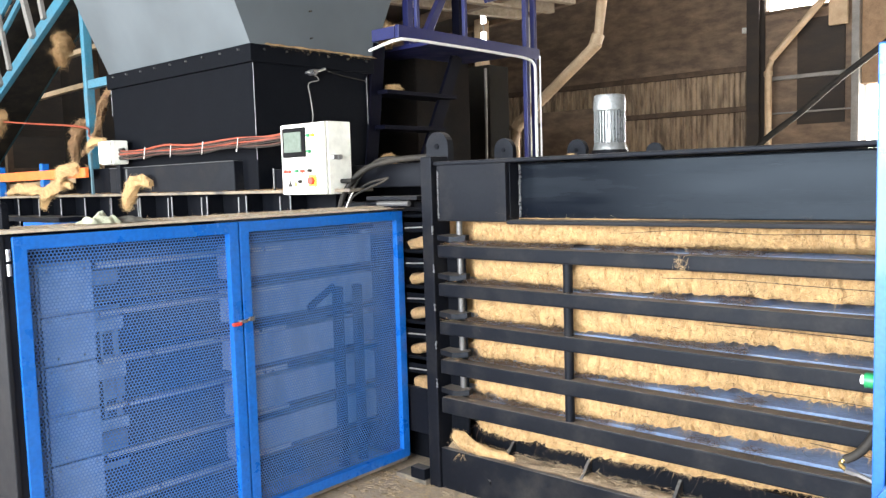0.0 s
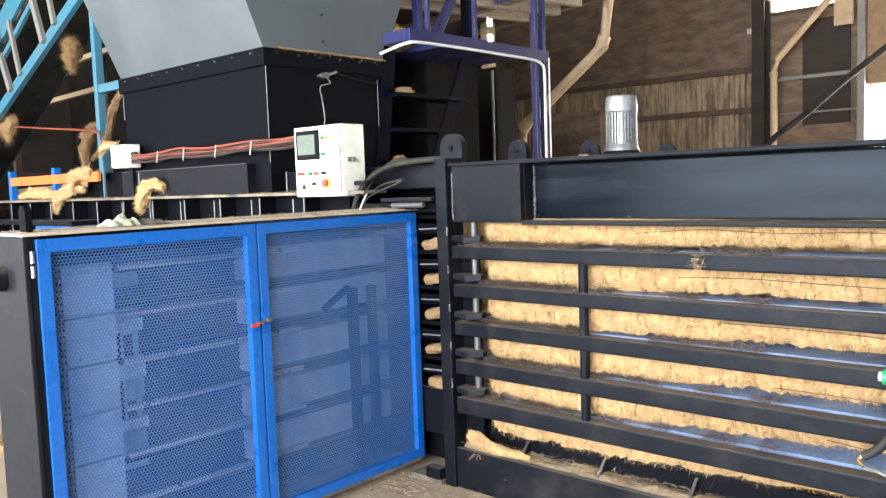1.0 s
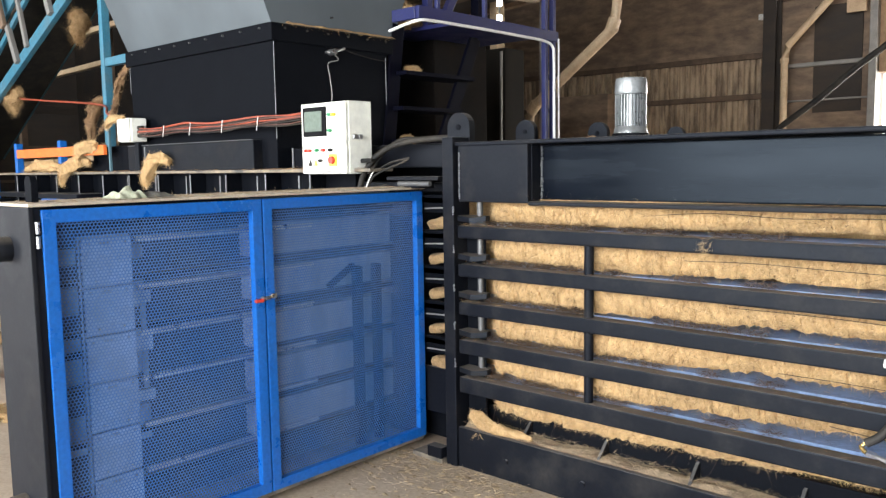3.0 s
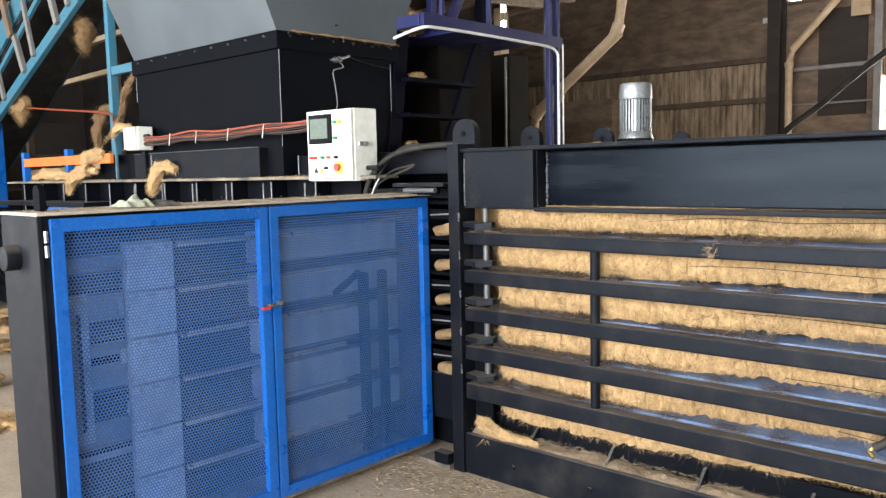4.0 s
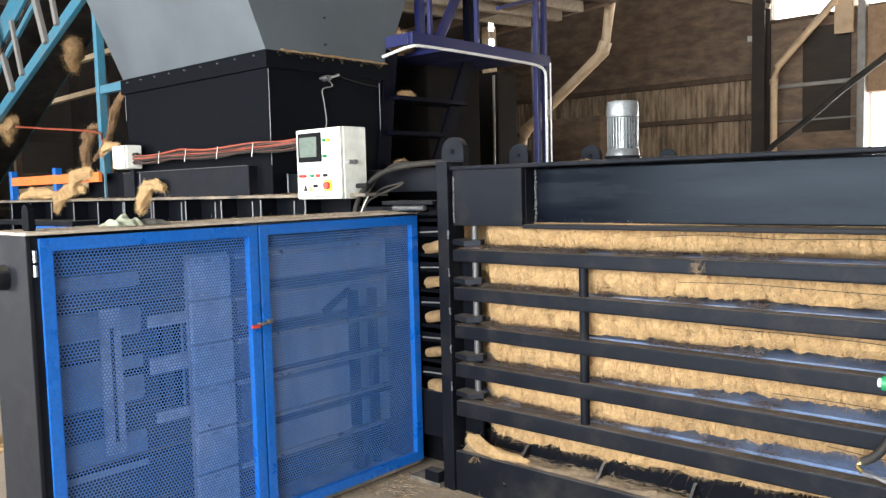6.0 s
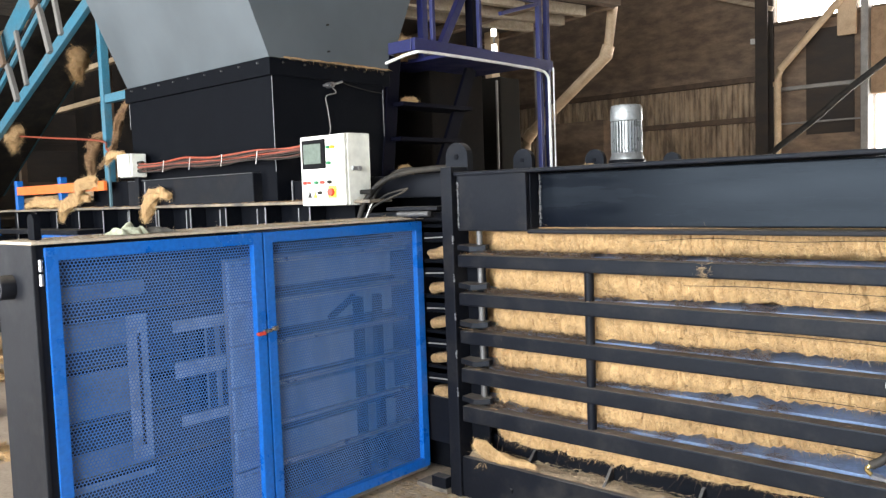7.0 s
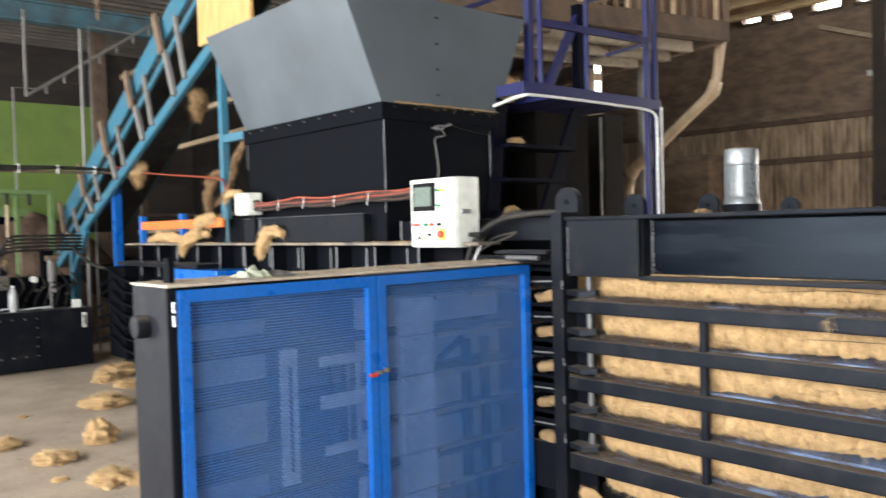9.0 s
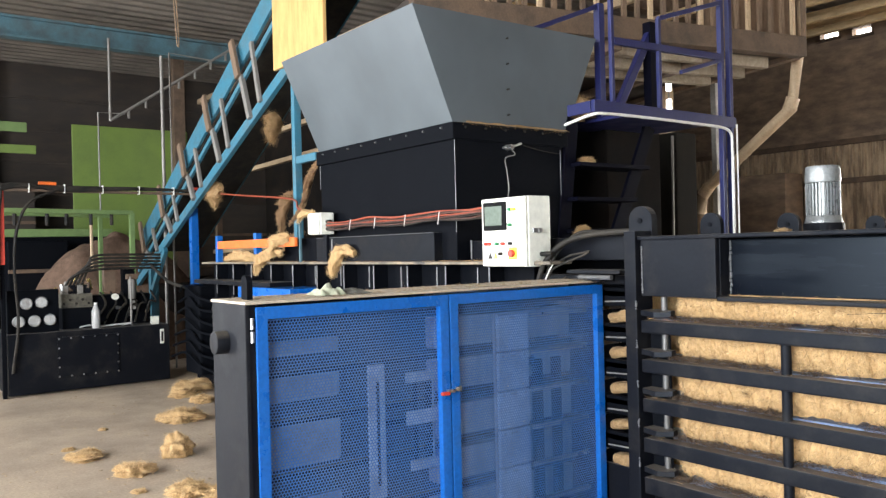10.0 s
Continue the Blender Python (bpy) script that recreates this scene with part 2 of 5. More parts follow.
SILL = material("pale_dusty_board", (0.40, 0.33, 0.24), 0.7, second=(0.24, 0.19, 0.13), scale=3, amount=0.8, bump=0.2, stretch=(1, 6, 6))
DAY = glow("overcast_sky_glow", (1.0, 0.98, 0.95), 9.0)
LAMP = glow("white_lamp_glow", (1.0, 0.97, 0.92), 9.0)


# ---- building helpers ----
def group_thing(name, label, category, at=(0, 0, 0), group="", kind=""):
    ob = new(name)
    ob.location = at
    return tagged(ob, label, category, group, kind)


def link_mesh(name, bm, mat, smooth=False):
    me = bpy.data.meshes.new(name)
    bmesh.ops.recalc_face_normals(bm, faces=bm.faces)
    bm.to_mesh(me)
    bm.free()
    me.materials.append(mat)
    if smooth:
        me.polygons.foreach_set("use_smooth", [True] * len(me.polygons))
        me.set_sharp_from_angle(angle=radians(40))
    return new(name, me)


def part(name, bm, mat, parent, label="", smooth=False):
    ob = link_mesh(name, bm, mat, smooth)
    ob.parent = parent
    if parent is not None:
        top = parent
        off = Vector((0, 0, 0))
        while top is not None:
            off += top.location
            top = top.parent
        ob.data.transform(Matrix.Translation(-off))
    return tagged(ob, label)


def thing(name, bm, mat, label, category, group="", kind="", smooth=False):
    return tagged(link_mesh(name, bm, mat, smooth), label, category, group, kind)


def block(x0, x1, y0, y1, z0, z1, bevel=0.0, bm=None):
    own = bmesh.new()
    bmesh.ops.create_cube(own, size=1)
    bmesh.ops.scale(own, vec=(x1 - x0, y1 - y0, z1 - z0), verts=own.verts)
    bmesh.ops.translate(own, vec=((x0 + x1) / 2, (y0 + y1) / 2, (z0 + z1) / 2), verts=own.verts)
    if bevel:
        bmesh.ops.bevel(own, geom=own.edges[:], offset=bevel, segments=2, affect="EDGES", profile=0.6)
    return merge(bm, own)


def merge(bm, own):
    if bm is None:
        return own
    me = bpy.data.meshes.new("scratch")
    own.to_mesh(me)
    own.free()
    bm.from_mesh(me)
    bpy.data.meshes.remove(me)
    return bm


def beam(a, b, w, h, bevel=0.0, bm=None, roll=0.0):
    """A bar of w by h from a to b; h lies as near upright as it can."""
    a, b = Vector(a), Vector(b)
    d = b - a
    own = block(-w / 2, w / 2, -h / 2, h / 2, 0, d.length, bevel)
    z = d.normalized()
    x = Vector((0, 0, 1)).cross(z)
    x = Vector((1, 0, 0)) if x.length < 1e-4 else x.normalized()
    y = z.cross(x)
    m = Matrix((x, y, z)).transposed().to_4x4()
    bmesh.ops.transform(own, matrix=Matrix.Translation(a) @ m @ Matrix.Rotation(radians(roll), 4, "Z"), verts=own.verts)
    return merge(bm, own)


def rod(a, b, r, sides=14, r2=None, bm=None, bevel=0.0):
    a, b = Vector(a), Vector(b)
    d = b - a
    own = bmesh.new()
    bmesh.ops.create_cone(own, cap_ends=True, segments=sides, radius1=r, radius2=r if r2 is None else r2, depth=d.length)
    if bevel:
        rim = [e for e in own.edges if len(e.link_faces) == 2 and any(len(f.verts) > 4 for f in e.link_faces)]
        bmesh.ops.bevel(own, geom=rim, offset=bevel, segments=2, affect="EDGES", profile=0.6)
    q = Vector((0, 0, 1)).rotation_difference(d.normalized()).to_matrix().to_4x4()
    bmesh.ops.transform(own, matrix=Matrix.Translation((a + b) / 2) @ q, verts=own.verts)
    return merge(bm, own)


def spline(points, n=8):
    """A smooth line through the points."""
    p = [Vector(q) for q in points]
    p = [p[0] * 2 - p[1]] + p + [p[-1] * 2 - p[-2]]
    out = []
    for i in range(1, len(p) - 2):
        for k in range(n):
            t = k / n
            a, b, c, d = p[i - 1:i + 3]
            out.append(0.5 * ((2 * b) + (c - a) * t + (2 * a - 5 * b + 4 * c - d) * t * t + (3 * b - a - 3 * c + d) * t ** 3))
    return out + [p[-2]]


def tube(points, r, sides=8, bm=None, smooth_n=8):
    line = spline(points, smooth_n) if smooth_n else [Vector(q) for q in points]
    bm = bm or bmesh.new()
    rings, up = [], Vector((0.13, 0.21, 0.97))
    for i, q in enumerate(line):
        d = (line[min(i + 1, len(line) - 1)] - line[max(i - 1, 0)]).normalized()
        x = up.cross(d)
        x = x.normalized() if x.length > 1e-4 else Vector((1, 0, 0))
        y = d.cross(x)
        rings.append([bm.verts.new(q + r * (math.cos(a) * x + math.sin(a) * y)) for a in [2 * math.pi * k / sides for k in range(sides)]])
    for u, v in zip(rings, rings[1:]):
        for k in range(sides):
            bm.faces.new((u[k], u[(k + 1) % sides], v[(k + 1) % sides], v[k]))
    bm.faces.new(rings[0][::-1]), bm.faces.new(rings[-1])
    return bm


def plate_xz(outline, y0, y1, hole=None, bm=None):
    """A flat plate of that outline in x and z, from y0 to y1."""
    own = bmesh.new()
    face = own.faces.new([own.verts.new((x, y0, z)) for x, z in outline])
    out = bmesh.ops.extrude_face_region(own, geom=[face])
    bmesh.ops.translate(own, vec=(0, y1 - y0, 0), verts=[v for v in out["geom"] if isinstance(v, bmesh.types.BMVert)])
    return merge(bm, own)


def lug_outline(x, z, r, base):
    pts = [(x + r * math.cos(a), z + r * math.sin(a)) for a in [math.pi * k / 14 for k in range(15)]]
    return [(x + r, base)] + pts + [(x - r, base)]


def sheet(points, nx, nz, shape):
    """A grid over u and v in 0 to 1; shape gives each point."""
    bm = bmesh.new()
    rows = [[bm.verts.new(shape(i / nx, k / nz)) for i in range(nx + 1)] for k in range(nz + 1)]
    for a, b in zip(rows, rows[1:]):
        for i in range(nx):
            bm.faces.new((a[i], a[i + 1], b[i + 1], b[i]))
    return bm


def fibres(n, place, length, width, droop=0.3, seed=1):
    """Thin bent ribbons. place(rng) gives a root and a direction."""
    rng = random.Random(seed)
    verts, faces = [], []
    for _ in range(n):
        p, d = place(rng)
        p, d = Vector(p), Vector(d).normalized()
        ln = length * rng.uniform(0.4, 1.3)
        side = d.cross(Vector((rng.uniform(-1, 1), rng.uniform(-1, 1), rng.uniform(-1, 1))))
        side = side.normalized() * width * rng.uniform(0.6, 1.3) / 2
        curl = Vector((rng.uniform(-1, 1), rng.uniform(-1, 1), rng.uniform(-1, 1))) * 0.5
        base = len(verts)
        for k in range(4):
            s = side * (1 - k / 4)
            verts += [p - s, p + s]
            p = p + d * ln / 3
            d = (d + curl * 0.6 + Vector((0, 0, -droop))).normalized()
        faces += [(base + 2 * k, base + 2 * k + 1, base + 2 * k + 3, base + 2 * k + 2) for k in range(3)]
    me = bpy.data.meshes.new("fibres")
    me.from_pydata([tuple(v) for v in verts], [], faces)
    return me


def mesh_part(name, me, mat, parent, label="", kind=""):
    me.materials.append(mat)
    ob = new(name, me)
    ob.parent = parent
    if parent is not None:
        me.transform(Matrix.Translation(-parent.location))
    return tagged(ob, label, kind=kind)


# ---- the hall ----
NORTH, WEST, SOUTH, EAST, TOP = 11.8, -17.0, -9.0, 9.5, 6.0

floor = thing("floor", block(-60, 60, -60, 60, -0.3, 0.0), FLOOR, "dusty grey-brown concrete floor with fibre litter", "floor", kind="structure")


def wall_blocks(x0, x1, z0, z1, openings, make):
    """Blocks that fill a wall round its openings (a, b, low, high)."""
    xs = sorted({x0, x1, *[o[0] for o in openings], *[o[1] for o in openings]})
    bm = bmesh.new()
    for a, b in zip(xs, xs[1:]):
        z = z0
        for o in sorted([o for o in openings if o[0] <= a and o[1] >= b], key=lambda o: o[2]):
            if o[2] > z:
                make(bm, a, b, z, o[2])
            z = o[3]
        if z < z1:
            make(bm, a, b, z, z1)
    return bm


HIGH = [(-2.62, -1.38, 4.42, 5.1), (-1.25, -0.2, 4.45, 4.9), (-5.36, -5.0, 5.46, 5.6), (-4.75, -4.4, 5.4, 5.54), (-4.0, -3.5, 5.42, 5.62), (-3.2, -2.75, 5.42, 5.62)]
YARD = [(-1.0, 3.0, 0.0, 3.0)]
bm = wall_blocks(-17.2, 9.7, 0, TOP, HIGH + YARD, lambda bm, a, b, z, w: block(a, b, NORTH + 0.06, NORTH + 0.25, z, w, bm=bm))
thing("wall_north", bm, WALLDARK, "dark stained brown sheet wall of the hall", "wall", kind="structure")


def corrugated(x0, x1, z0, z1, y, pitch, depth):
    bm = bmesh.new()
    line = []
    x = x0
    while x < x1:
        line += [(x, 0), (x + pitch * 0.56, 0), (x + pitch * 0.68, -depth), (x + pitch * 0.86, -depth)]
        x += pitch
    low = [bm.verts.new((x, y + d, z0)) for x, d in line]
    high = [bm.verts.new((x, y + d, z1)) for x, d in line]
    for i in range(len(line) - 1):
        bm.faces.new((low[i], low[i + 1], high[i + 1], high[i]))
    return bm


thing("wall_cladding", corrugated(-16.8, -2.9, 0.0, 3.44, NORTH + 0.02, 0.105, 0.05), WALL, "brown ribbed sheet cladding with pale worn ribs", "cladding", kind="structure")
for z in (2.74, 1.5, 3.46):
    thing("trim", block(-16.8, -2.9, NORTH - 0.12, NORTH - 0.01, z - 0.05, z + 0.05, 0.01), RUST, "dark rusty wall rail", "wall rail", kind="structure")
thing("trim", block(-2.55, -1.15, NORTH - 0.1, NORTH, 3.19, 3.26, 0.01), GALV, "pale grey wall rail", "wall rail", kind="structure")
thing("trim", block(-2.55, -1.15, NORTH - 0.1, NORTH, 2.6, 2.63, 0.005), GALV, "pale grey wall rail", "wall rail", kind="structure")
for x in (-2.72, -9.0, -14.5):
    bm = block(x - 0.11, x + 0.11, NORTH - 0.3, NORTH - 0.27, 0, TOP)
    block(x - 0.11, x + 0.11, NORTH - 0.03, NORTH, 0, TOP, bm=bm), block(x - 0.015, x + 0.015, NORTH - 0.27, NORTH - 0.03, 0, TOP, bm=bm)
    thing("column", bm, DIMBOARDS, "dark steel wall column", "column", kind="structure")
thing("wall_panel", block(-2.58, -1.15, NORTH + 0.02, NORTH + 0.055, 0, 4.2), WALLDARK, "brown stained boards beside the wall column", "wall panel", kind="structure")
thing("wall_panel", block(-2.05, -1.28, NORTH - 0.02, NORTH + 0.019, 2.4, 4.2), DIMBOARDS, "darker sheet fixed on the brown boards", "wall panel", kind="structure")
thing("pier", block(-1.12, -1.0, NORTH - 0.25, NORTH + 0.06, 0, TOP, 0.01), GALV, "pale grey post beside the bright opening", "post", kind="structure")
thing("lintel", block(-1.0, 3.0, NORTH - 0.1, NORTH + 0.05, 3.0, 4.4, 0.01), BRICK, "orange-brown panel over the bright opening", "lintel", kind="structure")
thing("backdrop", block(-14, 14, NORTH + 2.2, NORTH + 2.25, -0.2, 9), DAY, "bright overcast daylight outside the hall", "daylight", kind="structure")
for n, (a, b, lo, hi) in enumerate(HIGH):
    bm = block(a - 0.05, b + 0.05, NORTH - 0.02, NORTH + 0.04, lo - 0.05, lo)
    block(a - 0.05, b + 0.05, NORTH - 0.02, NORTH + 0.04, hi, hi + 0.05, bm=bm)
    thing("window_%d" % (n + 1), bm, RUST, "narrow high window full of daylight", "window", kind="structure")

# Unseen wall; its west opening is made up to go with the fill.
bm = wall_blocks(-22, 14, 0, TOP, [(-3.5, 6.2, 0.0, 5.0), (-12.2, -7.0, 0.0, 5.0)], lambda bm, a, b, z, w: block(a, b, SOUTH - 0.2, SOUTH, z, w, bm=bm))
thing("wall_south", bm, WALLDARK, "dark sheet wall with a wide open gate and an added west opening", "wall", kind="structure")
bm = wall_blocks(SOUTH, NORTH, 0, TOP, [(-6.5, -1.0, 0.0, 4.6)], lambda bm, a, b, z, w: block(EAST, EAST + 0.2, a, b, z, w, bm=bm))
thing("wall_east", bm, WALLDARK, "dark sheet wall with an open side gate", "wall", kind="structure")
# West wall takes the darkened boards in place of real shade.
thing("wall_west", block(WEST - 0.2, WEST, SOUTH, NORTH, 0, TOP), DIMBOARDS, "end wall of the hall, its dimness put into the brown", "wall", kind="structure")


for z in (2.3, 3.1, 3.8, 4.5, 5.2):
    thing("trim", block(WEST, WEST + 0.05, SOUTH, NORTH, z - 0.03, z + 0.03, 0.01), DIMBOARDS, "dark brown wall rail", "wall rail", kind="structure")
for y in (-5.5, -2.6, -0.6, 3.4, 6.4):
    thing("column", block(WEST + 0.05, WEST + 0.22, y - 0.11, y + 0.11, 0, TOP, 0.01), DIMBOARDS, "dark brown steel wall column", "column", kind="structure")


def roof():
    bm = bmesh.new()
    line, x = [], WEST - 0.2
    while x < EAST + 0.2:
        line += [(x, 0), (x + 0.16, 0), (x + 0.2, -0.045), (x + 0.28, -0.045)]
        x += 0.32
    a = [bm.verts.new((x, SOUTH - 0.2, TOP + z)) for x, z in line]
    b = [bm.verts.new((x, NORTH + 0.3, TOP + z)) for x, z in line]
    for i in range(len(line) - 1):
        bm.faces.new((a[i], a[i + 1], b[i + 1], b[i]))
    block(WEST - 0.2, EAST + 0.2, SOUTH - 0.2, NORTH + 0.3, TOP + 0.1, TOP + 0.2, bm=bm)
    return thing("ceiling", bm, ROOF, "weathered pale roof sheets with ribs", "ceiling", kind="structure")


roof()
for x in (-12.0, -6.0, 0.0, 5.0):
    m = FADED if x == -12.0 else RUST
    z = TOP - 0.74 if x == -12.0 else TOP - 0.5
    bm = block(x - 0.1, x + 0.1, SOUTH, NORTH, z, z + 0.04)
    block(x - 0.1, x + 0.1, SOUTH, NORTH, z + 0.32, z + 0.36, bm=bm), block(x - 0.012, x + 0.012, SOUTH, NORTH, z + 0.04, z + 0.32, bm=bm)
    thing("roof_beam", bm, m, "faded blue steel roof girder" if x == -12.0 else "brown steel roof girder", "roof beam", kind="structure")
thing("eave_board", block(-8.0, 3.0, NORTH - 0.35, NORTH - 0.3, 5.62, 5.93, 0.01), EAVE, "timber eave board above the high windows, daylight in its pale colour", "eave board", kind="structure")
# Purlins coloured lighter to look lit, most of all near the windows.
for y in (4.0, 6.6, 7.9, 9.2, 10.2, 11.1):
    thing("roof_purlin", block(WEST, EAST, y - 0.06, y + 0.06, TOP - 0.62, TOP - 0.5, 0.01), EAVE if y > 7 else PIPE, "timber roof purlin coloured pale for daylight", "roof beam", kind="structure")


# ---- the baling press ----
press = group_thing("baling_press", "long black steel horizontal baling press on the floor", "baling press")


def dirt_block(name, x0, x1, y0, y1, z0, z1, mat, label="", bevel=0.006, parent=press):
    return part(name, block(x0, x1, y0, y1, z0, z1, bevel), mat, parent, label)


BX1 = 3.6
# top beam of the bale chamber
dirt_block("end_plate", 0.0, 0.437, -0.005, 0.03, 1.405, 1.69, BLACK)
dirt_block("beam_web", 0.437, BX1, 0.095, 0.12, 1.42, 1.68, BEAM)
dirt_block("top_flange", -0.08, BX1, -0.012, 0.32, 1.688, 1.708, BLACK)
dirt_block("bottom_flange", 0.437, BX1, -0.005, 0.12, 1.395, 1.415, GREYEND)
dirt_block("stiffener", 0.425, 0.44, 0.028, 0.1, 1.41, 1.688, BLACK)
def weld_run(x, y, z0, z1, r, seed):
    """A hand-laid bead: short overlapping drops of uneven size."""
    g = random.Random(seed)
    bm, z = bmesh.new(), z0
    while z < z1:
        k = r * g.uniform(0.55, 1.25)
        cx = x + g.uniform(-0.35, 0.35) * r
        rod((cx, y, z), (cx + g.uniform(-0.3, 0.3) * r, y, z + k * 1.3), k, 7, k * 0.6, bm=bm)
        z += k * g.uniform(1.0, 2.1)
    return bm


part("weld_bead", weld_run(0.452, 0.092, 1.425, 1.675, 0.0075, 4), WELD, press, "grey stippled weld bead")
part("weld_bead", weld_run(0.008, -0.007, 1.42, 1.66, 0.005, 5), WELD, press, "grey stippled weld bead")
part("top_plate", block(-1.6, BX1, 0.32, 1.5, 1.60, 1.688, 0.004), BLACK, press)
part("inner_wall", block(-1.0, BX1, 0.6, 0.64, 0.1, 1.68), BLACKFLAT, press)
# post at the corner
dirt_block("corner_post", -0.088, -0.014, -0.03, 0.10, 0.0, 1.735, BLACK, bevel=0.005)
for z in (1.36, 1.165, 0.965, 0.765, 0.565):
    part("weld_bead", weld_run(-0.012, -0.034, z - 0.022, z + 0.018, 0.006, int(z * 100)), WELD, press, "grey stippled weld bead")


def lug(x, y, z, r, thick):
    bm = plate_xz(lug_outline(x, z, r, 1.70), y, y + thick)
    ob = part("lifting_lug", bm, BLACK, press)
    hole = rod((x, y - 0.004, z), (x, y - 0.001, z), r * 0.2, 12)
    part("pin_hole", hole, BLACKFLAT, ob)
    return ob


lug(-0.085, 0.10, 1.79, 0.076, 0.045), lug(0.20, 0.30, 1.76, 0.06, 0.03), lug(0.36, 0.75, 1.755, 0.06, 0.03), lug(0.62, 1.15, 1.74, 0.05, 0.03)

def hook_plate(z):
    """A thick strap whose free end tapers to a nose."""
    bm = bmesh.new()
    outline = ((0.005, -0.02), (0.085, -0.022), (0.115, -0.006), (0.165, 0.012), (0.16, 0.05), (0.11, 0.08), (0.005, 0.08))
    f = bm.faces.new([bm.verts.new((x, y, z - (0.008 if 0.08 < x < 0.12 else 0.0))) for x, y in outline])
    out = bmesh.ops.extrude_face_region(bm, geom=[f])
    bmesh.ops.translate(bm, vec=(0, 0, 0.026), verts=[v for v in out["geom"] if isinstance(v, bmesh.types.BMVert)])
    return bm


BARS = [(1.283, 0.064), (1.086, 0.066), (0.889, 0.068), (0.69, 0.074), (0.492, 0.084)]
for z, h in BARS:
    own = part("side_bar", block(0.004, BX1, -0.022, 0.055, z - h, z, 0.008), BAR, press)
    part("bar_ledge", block(-0.1, BX1, 0.098, 0.30, z - h + 0.012, z - 0.004), LEDGE, press, "worn inner ledge with the sky's reflection in its blue-grey")
    part("bar_groove", block(0.004, BX1, 0.056, 0.097, z - h + 0.012, z - 0.026), BLACKFLAT, press)
    part("side_bar", block(-1.0, -0.1, 0.14, 0.165, z + 0.05, z + 0.15, 0.005), BLACKFLAT, press)
    part("bar_edge", beam((-0.37, 0.135, z + 0.072), (-0.18, 0.125, z + 0.082), 0.008, 0.008, 0.002), GALV, press, "thin pale steel edge")
    part("side_bar", beam((-0.9, 0.15, z + 0.118), (-0.1, 0.15, z + 0.118), 0.02, 0.035, 0.004), GREYEND, press)
    part("guide_plate", hook_plate(z + 0.026), BAR, press, "dusty hooked guide plate")
    part("guide_pin", rod((0.097, 0.05, z + 0.05), (0.097, 0.05, z + 0.128), 0.016, 12), PIN, press, smooth=True)
for (za, ha), (zb, hb) in zip(BARS, BARS[1:]):
    part("tie_rod", rod((0.768, 0.01, zb - 0.01), (0.768, 0.01, za - ha + 0.01), 0.022, 14), BLACK, press, smooth=True)
part("side_bar", block(-1.0, -0.1, 0.14, 0.165, 0.2, 0.46, 0.005), BLACK, press)
part("chamber_jamb", block(0.0, 0.118, 0.058, 0.072, 0.21, 1.27, 0.003), BLACKFLAT, press)
part("bottom_plate", block(-0.1, BX1, -0.012, 0.02, 0.0, 0.215, 0.005), BLACK, press)
part("bottom_ledge", block(-0.1, BX1, 0.02, 0.13, 0.17, 0.208, 0.003), DUSTY, press)
part("bottom_riser", block(-0.1, BX1, 0.118, 0.142, 0.18, 0.325, 0.003), BLACKFLAT, press)
part("chamber_floor", block(-1.0, BX1, 0.24, 0.62, 0.02, 0.30), BLACKFLAT, press)
for x in (-0.05, 0.36, 0.80, 1.25, 1.7, 2.2, 2.7):
    bm = bmesh.new()
    vs = [bm.verts.new(p) for p in ((x, 0.02, 0.208), (x, 0.127, 0.208), (x, 0.127, 0.295), (x, 0.10, 0.285))]
    f = bm.faces.new(vs)
    out = bmesh.ops.extrude_face_region(bm, geom=[f])
    bmesh.ops.translate(bm, vec=(0.014, 0, 0), verts=[v for v in out["geom"] if isinstance(v, bmesh.types.BMVert)])
    part("gusset", bm, BLACK, press)
part("foot", block(-0.32, -0.1, -0.05, 0.12, 0.0, 0.03, 0.004), DUSTY, press)
part("foot", block(-0.2, -0.1, -0.06, 0.0, 0.03, 0.09, 0.004), BLACK, press)

# ribbed body behind the needle cabinet
part("rib_flange", block(-6.1, -0.62, -0.04, 0.14, 1.563, 1.582, 0.004), DUSTY, press, "dusty top flange")
part("body_wall", block(-6.1, -0.9, 0.1, 0.14, 0.0, 1.563), BLACKFLAT, press)
x = -5.7
while x < -0.9:
    rib = part("rib", block(x - 0.008, x + 0.008, -0.03, 0.1, 0.1, 1.563, 0.003), BLACKFLAT, press)
    part("weld_bead", rod((x + 0.012, -0.028, 1.25), (x + 0.012, -0.028, 1.55), 0.006, 6), WELD, rib)
    x += 0.452
x = -5.5
while x < -1.0:
    part("weld_bead", rod((x, 0.095, 1.38), (x, 0.095, 1.54), 0.006, 6), WELD, press)
    x += 0.452
part("lower_flange", block(-5.9, -4.0, -0.2, 0.1, 1.36, 1.40, 0.004), BLACK, press)
part("ram_cover", block(-4.6, -3.5, -0.25, 0.1, 0.9, 1.36, 0.01), BLUE, press, "bright blue ram cover")
part("ledge_box", block(-3.48, -1.78, 0.0, 0.5, 1.582, 1.78, 0.006), BLACK, press)
part("ledge_box", block(-4.2, -3.5, 0.05, 0.5, 1.582, 1.79, 0.006), BLACKFLAT, press)
part("weld_bead", rod((-3.47, -0.003, 1.781), (-1.79, -0.003, 1.781), 0.003, 6), WELD, press)
part("weld_bead", rod((-3.2, -0.004, 1.59), (-3.2, -0.004, 1.77), 0.007, 6), WELD, press)
part("weld_bead", rod((-1.61, 0.19, 1.59), (-1.61, 0.19, 1.72), 0.007, 6), WELD, press)
part("side_plate", block(-1.68, -0.1, 0.2, 0.24, 1.582, 1.715, 0.005), BLACK, press)
